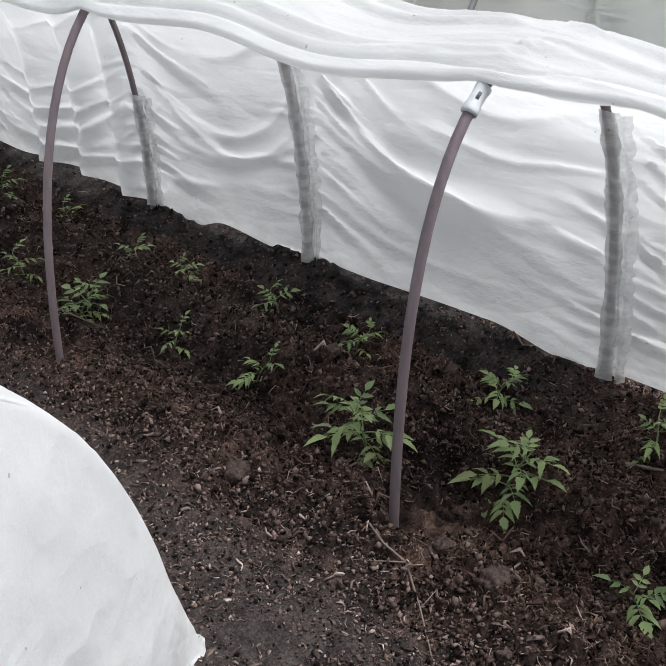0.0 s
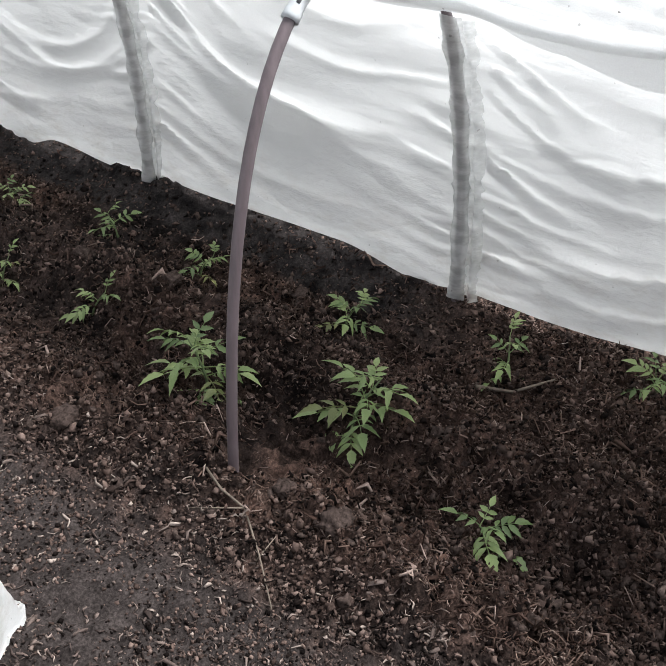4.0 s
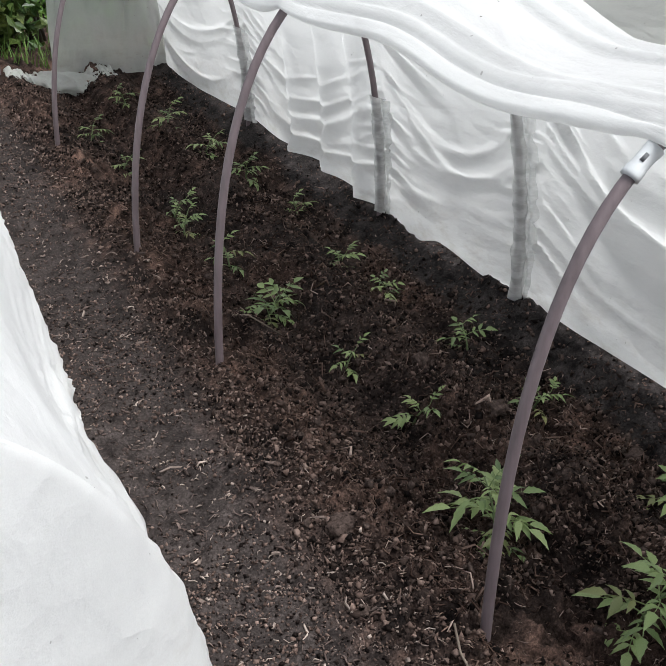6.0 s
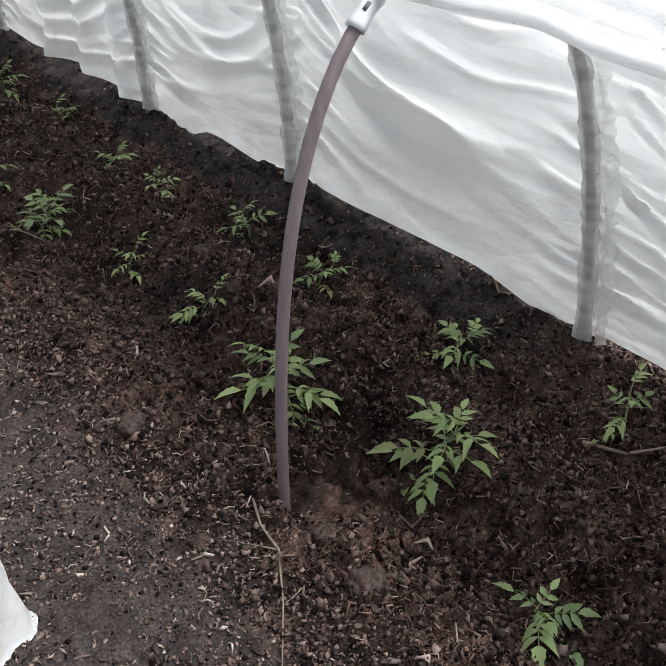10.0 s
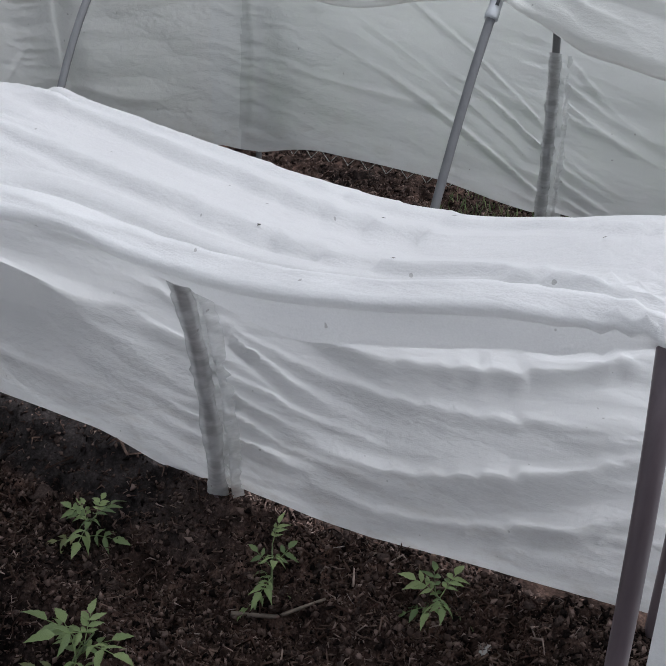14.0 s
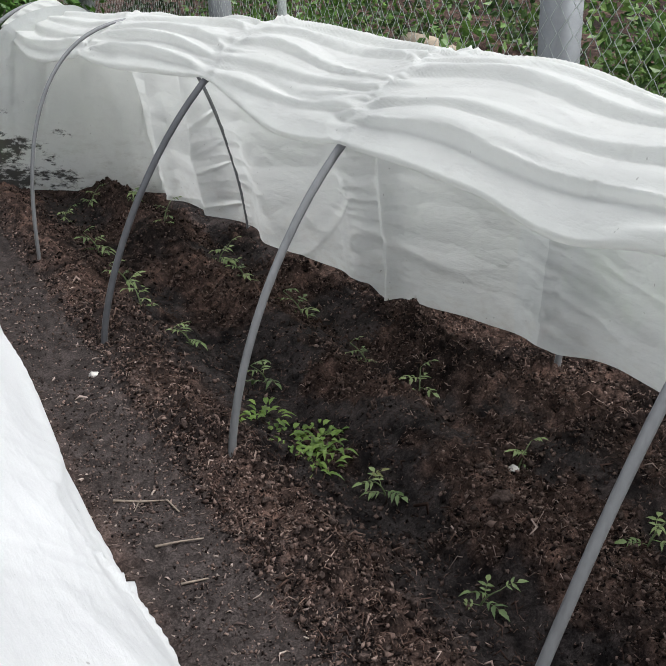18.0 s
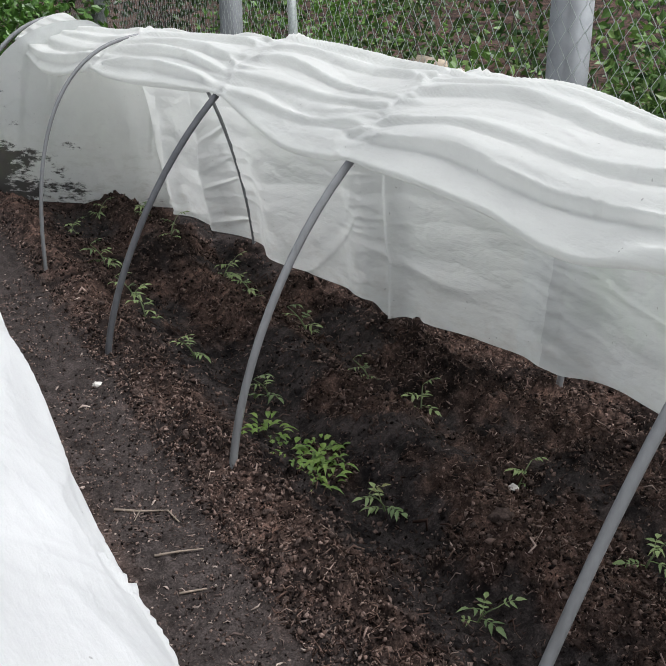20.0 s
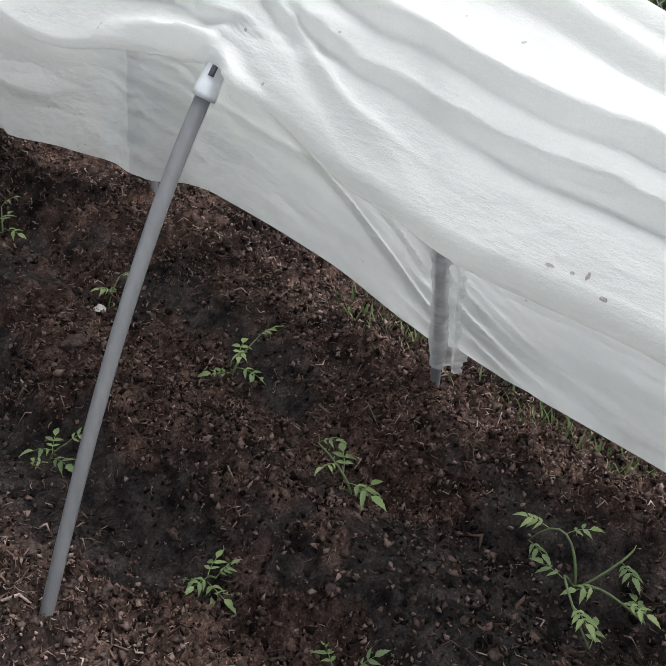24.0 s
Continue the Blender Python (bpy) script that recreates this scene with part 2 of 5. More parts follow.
FLEECE = fabric_material("white_fleece")
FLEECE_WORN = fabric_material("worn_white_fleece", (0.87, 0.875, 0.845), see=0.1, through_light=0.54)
# greyer, clearer copy of the far fleece: the wall's dimness put into its colour
FLEECE_SHADED = fabric_material("shaded_fleece", (0.84, 0.855, 0.84), see=0.22, through_light=0.46)
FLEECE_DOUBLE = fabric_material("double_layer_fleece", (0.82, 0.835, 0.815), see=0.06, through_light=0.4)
FLEECE_THIN = fabric_material("thin_grey_white_fleece", (0.72, 0.74, 0.7), see=0.3, through_light=0.45)
FLEECE_SHEER = fabric_material("sheer_fleece", (0.86, 0.87, 0.86), see=0.22, bands=(14, 14, 34))
FLEECE_OLD = fabric_material("soiled_white_fleece", (0.86, 0.87, 0.84), (0.3, 0.27, 0.2), 0.5, 0.12, blotch=0.92)
PIPE_BROWN = plain_material("brown_grey_plastic_pipe", (0.15, 0.118, 0.125), 0.42, 0.2, 14, stretch=(4, 4, 0.6))
PIPE_GREY = plain_material("grey_plastic_pipe", (0.17, 0.173, 0.176), 0.4, 0.15, 14, stretch=(4, 4, 0.6))
PIPE_DARK = plain_material("dark_plastic_pipe", (0.07, 0.072, 0.078), 0.42, 0.2, 14)
COUPLING = plain_material("pale_plastic_coupling", (0.55, 0.57, 0.58), 0.4, 0.12, 40)
INK = plain_material("faded_dark_print", (0.08, 0.085, 0.09), 0.6, 0.2, 60)
RUST = plain_material("rust_brown_stain", (0.66, 0.6, 0.5), 0.9, 0.5, 220, spec=0.1)
SMEAR = plain_material("grey_smear", (0.3, 0.28, 0.26), 0.9, 0.5, 180, spec=0.1)
GRIME = plain_material("dark_grime", (0.1, 0.095, 0.085), 0.9, 0.5, 150, spec=0.1)
LEAF = leaf_material("tomato_leaf", (0.115, 0.175, 0.065), (0.22, 0.3, 0.11), (0.35, 0.42, 0.18))
LEAF_PALE = leaf_material("yellowed_leaf", (0.14, 0.17, 0.06), (0.2, 0.22, 0.08), (0.3, 0.29, 0.11))
WEED = leaf_material("weed_leaf", (0.05, 0.12, 0.02), (0.09, 0.19, 0.03), (0.16, 0.26, 0.05))
WEED_FRESH = leaf_material("fresh_weed_leaf", (0.09, 0.16, 0.025), (0.17, 0.27, 0.045), (0.27, 0.37, 0.09))
SHRUB = leaf_material("shrub_leaf", (0.02, 0.05, 0.012), (0.045, 0.09, 0.02), (0.12, 0.15, 0.035))
GRASS = leaf_material("grass_blade", (0.05, 0.11, 0.022), (0.1, 0.19, 0.04), (0.19, 0.27, 0.07))
GRASS_DULL = leaf_material("dull_grass_blade", (0.05, 0.08, 0.03), (0.1, 0.15, 0.05), (0.2, 0.23, 0.11))
STEM = plain_material("green_stem", (0.11, 0.15, 0.06), 0.6, 0.3, 60)
TWIG = plain_material("dry_twig", (0.17, 0.135, 0.105), 0.8, 0.35, 50)
BARK = plain_material("bark", (0.06, 0.05, 0.04), 0.9, 0.4, 30)
CONCRETE = plain_material("weathered_concrete", (0.27, 0.28, 0.29), 0.85, 0.22, 9)
WIRE = plain_material("galvanised_wire", (0.42, 0.45, 0.43), 0.45, 0.25, 40, metal=0.4)
LOG = plain_material("cut_log", (0.33, 0.27, 0.2), 0.85, 0.35, 12)
WALL_DARK = plain_material("dark_distant_wall", (0.05, 0.055, 0.05), 0.9, 0.4, 2)


# ---- helpers of this scene ----
def part(name, bm, mat, parent=None, label=""):
    me = bpy.data.meshes.new(name)
    bm.to_mesh(me)
    bm.free()
    return part_of_mesh(name, me, mat, parent, label)


def part_of_mesh(name, me, mat, parent=None, label=""):
    if not me.materials:
        me.materials.append(mat)
    for p in me.polygons:
        p.use_smooth = True
    ob = new(name, me)
    if parent is not None:
        ob.parent = parent
    if label:
        tagged(ob, label)
    return ob


def raw_mesh(name, verts, faces, smooth=True):
    me = bpy.data.meshes.new(name)
    me.from_pydata([tuple(map(float, v)) for v in verts], [], [tuple(map(int, f)) for f in faces])
    me.polygons.foreach_set("use_smooth", [smooth] * len(me.polygons))
    me.update()
    return me


def thing(name, label, category, group="", at=(0, 0, 0), rz=0.0):
    e = new(name)
    e.matrix_world = Matrix.Translation(at) @ Matrix.Rotation(rz, 4, "Z")
    e.empty_display_size = 0.05
    return tagged(e, label, category, group)


def tube(points, radius, sides=10, cap=True):
    """A bmesh tube along points; radius is a number or a function of the step from 0 to 1."""
    bm = bmesh.new()
    rings, count = [], len(points)
    pts = [Vector(p) for p in points]
    side = None
    for i, p in enumerate(pts):
        d = (pts[min(i + 1, count - 1)] - pts[max(i - 1, 0)]).normalized()
        if side is None:
            side = d.orthogonal().normalized()
        side = (side - d * side.dot(d)).normalized()
        up = d.cross(side)
        r = radius(i / (count - 1)) if callable(radius) else radius
        rings.append([bm.verts.new(p + r * (math.cos(a) * side + math.sin(a) * up)) for a in (2 * math.pi * k / sides for k in range(sides))])
    for a, b in zip(rings, rings[1:]):
        for k in range(sides):
            bm.faces.new((a[k], a[(k + 1) % sides], b[(k + 1) % sides], b[k]))
    if cap:
        bm.faces.new(rings[0][::-1])
        bm.faces.new(rings[-1])
    return bm


def hash_grid(seed, size=256):
    return np.random.RandomState(seed).rand(size, size)


GRIDS = [hash_grid(s) for s in range(11, 17)]


def vnoise(x, y, k=0):
    """Smooth value noise of arrays, 0 to 1."""
    g = GRIDS[k % len(GRIDS)]
    x, y = np.asarray(x, float) + 91.3, np.asarray(y, float) + 57.1
    xi, yi = np.floor(x).astype(int), np.floor(y).astype(int)
    fx, fy = x - xi, y - yi
    fx, fy = fx * fx * fx * (fx * (fx * 6 - 15) + 10), fy * fy * fy * (fy * (fy * 6 - 15) + 10)
    a, b = g[xi % 256, yi % 256], g[(xi + 1) % 256, yi % 256]
    c, d = g[xi % 256, (yi + 1) % 256], g[(xi + 1) % 256, (yi + 1) % 256]
    return (a * (1 - fx) + b * fx) * (1 - fy) + (c * (1 - fx) + d * fx) * fy


def fbm(x, y, k=0, octaves=4, gain=0.5):
    total, amp, norm = 0.0, 1.0, 0.0
    for o in range(octaves):
        total, norm = total + amp * vnoise(np.asarray(x) * 2**o, np.asarray(y) * 2**o, k + o), norm + amp
        amp *= gain
    return total / norm


# ---- the ground ----
RIDGES = [(-0.08, 0.06, 0.10), (0.42, 0.045, 0.09), (0.93, 0.05, 0.10), (1.53, 0.06, 0.11), (2.12, 0.05, 0.11), (2.64, 0.018, 0.14)]
TROUGHS = [(0.22, 0.062, 0.1), (0.64, 0.045, 0.09), (1.88, 0.055, 0.11), (2.35, 0.045, 0.11)]


def darkened(x, y):
    """How dark and smooth the soil is, 0 to 1: damp patches round the plants and a dark strip under the far hem of the
    middle cover.
    """
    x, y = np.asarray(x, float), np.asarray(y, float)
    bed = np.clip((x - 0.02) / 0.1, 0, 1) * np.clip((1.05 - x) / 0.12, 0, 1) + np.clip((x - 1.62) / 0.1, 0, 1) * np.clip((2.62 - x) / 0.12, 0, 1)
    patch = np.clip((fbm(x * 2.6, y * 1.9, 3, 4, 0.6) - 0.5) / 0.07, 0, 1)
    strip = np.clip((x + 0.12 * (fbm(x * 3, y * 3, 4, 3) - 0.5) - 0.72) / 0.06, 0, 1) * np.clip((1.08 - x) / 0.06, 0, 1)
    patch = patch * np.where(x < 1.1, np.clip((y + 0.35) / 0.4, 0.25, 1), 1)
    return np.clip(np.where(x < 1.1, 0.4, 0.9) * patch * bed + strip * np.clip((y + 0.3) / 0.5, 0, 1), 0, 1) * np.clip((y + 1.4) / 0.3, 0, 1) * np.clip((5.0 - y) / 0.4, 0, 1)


def cells(x, y, k):
    """Rounded crumbs on a jittered grid, one to a cell: the height of the tallest, 0 to 1."""
    x, y = np.asarray(x, float) + 31.7, np.asarray(y, float) + 47.9
    xi, yi = np.floor(x).astype(int), np.floor(y).astype(int)
    jx, jy, size = GRIDS[k % 6], GRIDS[(k + 1) % 6], GRIDS[(k + 2) % 6]
    best = np.zeros_like(x)
    for dx in (-1, 0, 1):
        for dy in (-1, 0, 1):
            cx, cy = (xi + dx) % 256, (yi + dy) % 256
            r = 0.3 + 0.5 * size[cx, cy] ** 2
            d = np.hypot(x - xi - dx - 0.15 - 0.7 * jx[cx, cy], y - yi - dy - 0.15 - 0.7 * jy[cx, cy]) / r
            best = np.maximum(best, r * np.sqrt(np.clip(1 - d * d, 0, 1)))
    return best


def ground_height(x, y):
    x, y = np.asarray(x, float), np.asarray(y, float)
    inside = np.clip((y + 1.5) / 0.4, 0, 1) * np.clip((5.6 - y) / 0.6, 0, 1)
    xw = x + 0.05 * (fbm(x * 1.2, y * 1.4, 1) - 0.5)
    z = np.zeros_like(x)
    for c, h, w in RIDGES:
        z = z + inside * h * np.exp(-(((xw - c) / w) ** 2)) * (0.7 + 0.6 * fbm(x * 0.9, y * 2.1, 3))
    for c, h, w in TROUGHS:
        z = z - inside * h * np.exp(-(((xw - c) / w) ** 2)) * (0.5 + vnoise(y * 3.1, x * 0.7, 2))
    bed = inside * (np.clip((x + 0.2) / 0.15, 0, 1) * np.clip((1.05 - x) / 0.15, 0, 1) + np.clip((x - 1.4) / 0.15, 0, 1) * np.clip((3.3 - x) / 0.2, 0, 1))
    near = np.clip((10 - np.hypot(x - 1, y - 2)) / 4, 0, 1)
    rough = (0.42 + 0.58 * bed) * (1 - 0.55 * darkened(x, y))
    z = z + near * rough * (0.075 * (fbm(x * 7, y * 7, 2, 3) - 0.5) + 0.036 * (fbm(x * 22, y * 22, 4, 2) - 0.5))
    crumbly = rough * (0.35 + 0.65 * np.clip((fbm(x * 4.3, y * 4.3, 0, 3) - 0.4) / 0.15, 0, 1)) * near
    skew = 0.35 * (fbm(x * 30, y * 30, 1, 2) - 0.5)
    z = z + crumbly * (0.042 * cells(x * 24 + skew, y * 24 - skew, 1) + 0.03 * cells(x * 45 - skew, y * 45 + skew, 3))
    return z + 0.02 * (fbm(x * 0.8, y * 0.8, 5) - 0.5)


def graded(lo, hi, step, far, growth=1.35):
    a = [*np.arange(lo, hi + step / 2, step)]
    s = step
    while a[-1] < far:
        s *= growth
        a.append(a[-1] + s)
    s, b = step, [lo]
    while b[-1] > -far:
        s *= growth
        b.append(b[-1] - s)
    return np.array(b[:0:-1] + a)


gx = graded(-0.7, 3.0, 0.0078, 400)
gy = graded(-1.1, 1.7, 0.0078, 400, 1.06)
GX, GY = np.meshgrid(gx, gy)
GZ = ground_height(GX, GY)
nx = len(gx)
idx = np.arange(len(gy) * nx).reshape(len(gy), nx)
quads = np.stack([idx[:-1, :-1], idx[:-1, 1:], idx[1:, 1:], idx[1:, :-1]], -1).reshape(-1, 4)
ground_me = bpy.data.meshes.new("ground")
ground_me.vertices.add(GX.size)
ground_me.vertices.foreach_set("co", np.stack([GX, GY, GZ], -1).ravel())
ground_me.loops.add(quads.size)
ground_me.loops.foreach_set("vertex_index", quads.ravel())
ground_me.polygons.add(len(quads))
ground_me.polygons.foreach_set("loop_start", np.arange(0, quads.size, 4))
ground_me.update()
ground_me.validate()
ground_me.attributes.new("darkened", "FLOAT", "POINT").data.foreach_set("value", darkened(GX, GY).ravel())
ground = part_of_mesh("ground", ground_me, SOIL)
tagged(ground, "dark moist garden soil with planting furrows and trodden paths", "ground", kind="structure")


def height(x, y):
    return float(ground_height(np.array([x]), np.array([y]))[0])


# ---- hoops and fleece covers ----
class Tunnel:
    """Hoops along y: each a tuple of y, near foot x, far foot x, ridge x, height, how square the near and the far half of the arch are, and how far the near leg leans inwards to a metre.
    skew: how far the first hoop stands askew, its near foot further out than its far foot; toe: how far one far foot is set inwards; tilt: how far the hoop at y = -0.09 tips over to a metre."""

    def __init__(self, hoops, skew=0.0, toe=0.0, tilt=0.0):
        self.hoops, self.lean, self.toe, self.tilt = sorted(hoops), skew, toe, tilt
        self.cols = np.array([(*h, 0.0)[:8] for h in self.hoops]).T

    def shape(self, y):
        return [np.interp(y, self.cols[0], c) for c in self.cols[1:]]

    def between(self, y):
        """0 at a hoop, 1 midway between two."""
        ys = self.cols[0]
        i = np.clip(np.searchsorted(ys, y) - 1, 0, len(ys) - 2)
        f = np.clip((y - ys[i]) / (ys[i + 1] - ys[i]), 0, 1)
        return 4 * f * (1 - f)

    def beside(self, y, width):
        return np.exp(-((np.abs(np.asarray(y)[..., None] - self.cols[0]).min(-1) / width) ** 2))

    def shift(self, th, y):
        ys = self.cols[0]
        out = -self.lean * np.cos(th) * np.clip((ys[1] - y) / (ys[1] - ys[0]), 0, 1.2)
        if self.tilt:
            out = out - self.tilt * self.point(th, y)[1] * np.exp(-(((y + 0.09) / 0.6) ** 2))
        return out

    def point(self, th, y, grow=0.0):
        xn, xf, xa, h, pn, pf, lean = self.shape(y)
        c = np.cos(th)
        a = np.where(c > 0, xa - lean * h - xn, xf - xa) + grow
        p = 2 / np.where(c > 0, pn, pf)
        z = (h + grow) * np.maximum(np.sin(th), 0) ** p
        toe = self.toe * np.exp(-(((y - 1.21) / 0.5) ** 2)) * np.where(c < 0, np.clip(1 - z / 0.75, 0, 1), 0)
        return xa - np.where(c > 0, lean * (h - z), 0) - a * np.sign(c) * np.abs(c) ** p - toe, z

    def angle(self, z, y):
        """The angle past the ridge at which the far side stands z high."""
        h, pn, power = self.shape(y)[3:6]
        return np.pi - np.arcsin(np.clip(z / h, 0, 1) ** (power / 2))


def hoop_points(tunnel, y, steps=44, t0=0.0, t1=math.pi, sink=0.08):
    pts = []
    for i in range(steps + 1):
        th = np.array(t0 + (t1 - t0) * i / steps)
        x, z = tunnel.point(th, np.array(y))
        pts.append((float(x), y + float(tunnel.shift(th, np.array(y))), float(z)))
    if sink:
        pts = [(*pts[0][:2], -sink)] + pts + [(*pts[-1][:2], -sink)]
    return pts


def hoop(tunnel, y, mat, label, group, radius=0.0125, joint=None):
    e = thing("tunnel_hoop", label, "hoop", group)
    part("pipe", tube(hoop_points(tunnel, y), radius, 12), mat, e)
    if joint:
        pts = [Vector(p) for p in hoop_points(tunnel, y, 8, *joint, 0)]
        part("coupling", tube(pts, lambda s: radius * (1.5 if s < 0.3 or s > 0.8 else 1.36), 16), COUPLING, e, "pale plastic pipe coupling")
        out = Vector((-0.75, -0.6, 0.35)).normalized() * radius * 1.15
        part("clip_slot", tube([p + out for p in pts[4:7]], radius * 0.42, 6), INK, e, "dark slot in the coupling")
    return e


def creases(w, y, k, stretch=0.8):
    """Sharp-backed folds, 0 to 1, that run along y and shift slowly."""
    r = vnoise(w + 0.5 * vnoise(y * 1.3, w * 0.3, k + 2), y * stretch, k)
    return (1 - np.abs(2 * r - 1)) ** 1.4


def pleats(tunnel, Y, arc, seed, specs):
    """Drawn folds: each spec is (count, arc from, arc to, steepness, width, dip, reach). They start at a hoop and hang to the next, narrow at the hoops."""
    rng = np.random.RandomState(seed)
    out = np.zeros_like(Y)
    ys = tunnel.cols[0]
    for ya, yb in zip(ys, ys[1:]):
        rows = np.where((Y[:, 0] >= ya) & (Y[:, 0] <= yb))[0]
        if not len(rows):
            continue
        s = ((Y[rows] - ya) / (yb - ya))
        A = arc[rows]
        for count, lo, hi, high, width, dip, reach in specs:
            for k in range(count):
                a0 = lo + (hi - lo) * (k + rng.rand()) / count
                a1 = a0 + rng.normal(0, 0.3 * (hi - lo) / max(1, count) + 0.03)
                d = dip * rng.uniform(0.3, 1.2) * np.clip(0.3 + a0, 0.1, 1)
                c = a0 + (a1 - a0) * s + 4 * d * s * (1 - s)
                c = c + 0.02 * (vnoise(s * 4, s * 0 + k, seed) - 0.5)
                end = rng.uniform(reach, 1.0)
                u = np.clip((s if rng.rand() < 0.55 else 1 - s) / end, 0, 1)
                w = width * rng.uniform(0.6, 1.5) * (0.45 + 0.9 * u)
                tall = high * w * rng.uniform(0.45, 1.1) * np.sin(np.pi * u**0.55) ** 0.7
                q = (A - c) / w * (1 if rng.rand() < 0.6 else -1)
                out[rows] += tall * (np.exp(-np.abs(np.where(q < 0, q * 2.2, q)) ** 1.25) - 0.45 * np.exp(-(((q - 2.2) / 1.4) ** 2)))
    return out


def fan(Y, arc, seed, specs):
    """Pleats that start where the fleece is tied to a hoop and die out along the tunnel.
    Each spec is (hoops, way along y, count, arc from, arc to, length, slope at the first, slope at the last, width, steepness)."""
    rng = np.random.RandomState(seed + 90)
    out = np.zeros_like(Y)
    for hoops, way, count, lo, hi, length, first, last, width, high in specs:
        for at in hoops:
            for k in range(count):
                f = (k + rng.rand()) / count
                a0, reach = lo + (hi - lo) * f, length * rng.uniform(0.45, 1.2)
                slope = (first + (last - first) * f) * rng.uniform(0.75, 1.25)
                w0, flip, amp = width * rng.uniform(0.6, 1.5), rng.choice((-1, 1)), high * rng.uniform(0.5, 1.2)
                rows = np.where((way * (Y[:, 0] - at) > 0.008) & (way * (Y[:, 0] - at) < reach))[0]
                if not len(rows):
                    continue
                u = way * (Y[rows] - at) / reach
                c = a0 + slope * reach * (u - 0.42 * u * u) + 0.012 * (vnoise(u * 3, u * 0 + k, seed) - 0.5)
                w = w0 * (0.55 + 1.7 * u)
                q = flip * (arc[rows] - c) / w
                tall = amp * w0 * np.clip(u / 0.12, 0, 1) ** 0.7 * (1 - u) ** 1.15
                out[rows] += tall * (np.exp(-np.abs(np.where(q < 0, q * 2.8, q)) ** 1.2) - 0.4 * np.exp(-(((q - 1.9) / 1.1) ** 2)))
    return out


def ledges(tunnel, Y, arc, seed, specs):
    """Layered folds from hoop to hoop, drawn together at the hoops, each with a sharp underside.
    Each spec is (bays as pairs of y, count, arc from and to at the hoops, arc from and to midway, width, height)."""
    rng = np.random.RandomState(seed + 170)
    out = np.zeros_like(Y)
    for bays, count, lo, hi, mid_lo, mid_hi, width, high in specs:
        for ya, yb in bays:
            rows = np.where((Y[:, 0] >= ya) & (Y[:, 0] <= yb))[0]
            if not len(rows):
                continue
            s = (Y[rows] - ya) / (yb - ya)
            for k in range(count):
                f = (k + rng.uniform(0.15, 0.85)) / count
                ends, mid = lo + (hi - lo) * f, mid_lo + (mid_hi - mid_lo) * f
                peak = rng.uniform(0.3, 0.7)
                bow = np.sin(np.pi * s ** (math.log(0.5) / math.log(peak))) ** 0.8
                c = ends + (mid - ends) * bow + 0.01 * (vnoise(s * 3, s * 0 + k, seed) - 0.5) * bow
                w = width * rng.uniform(0.7, 1.4) * (0.25 + 0.75 * bow)
                amp = high * rng.uniform(0.6, 1.25) * (0.35 + 0.65 * bow) * np.clip(s * 14, 0, 1) * np.clip((1 - s) * 14, 0, 1)
                q = (arc[rows] - c) / w
                out[rows] += amp * np.clip(np.where(q > 0, 1 - q / 1.7, 1 + 3.5 * q), 0, 1)
    return out


def crumple(Y, arc, seed, count, lo, hi, high):
    """Short sharp creases at all slants, most of them slanting along the tunnel."""
    rng = np.random.RandomState(seed + 50)
    out = np.zeros_like(Y)
    y0, y1 = Y.min(), Y.max()
    for k in range(count):
        cy, ca = rng.uniform(y0, y1), rng.uniform(lo, hi)
        slant, half = rng.normal(0.0, 0.55), rng.uniform(0.06, 0.3)
        rows = np.where(np.abs(Y[:, 0] - cy) < half + 0.05)[0]
        if not len(rows):
            continue
        u, v = Y[rows] - cy, arc[rows] - ca
        along, off = u * math.cos(slant) + v * math.sin(slant), v * math.cos(slant) - u * math.sin(slant)
        off = off + rng.normal(0, 0.5) * along**2
        w = rng.uniform(0.008, 0.02)
        q = off / w * rng.choice((-1, 1))
        out[rows] += rng.choice((1, 1, -0.7)) * high * rng.uniform(0.4, 1.2) * np.exp(-np.abs(np.where(q < 0, q * 2.5, q * 0.8))) * np.clip(1 - (along / half) ** 2, 0, 1)
    return out


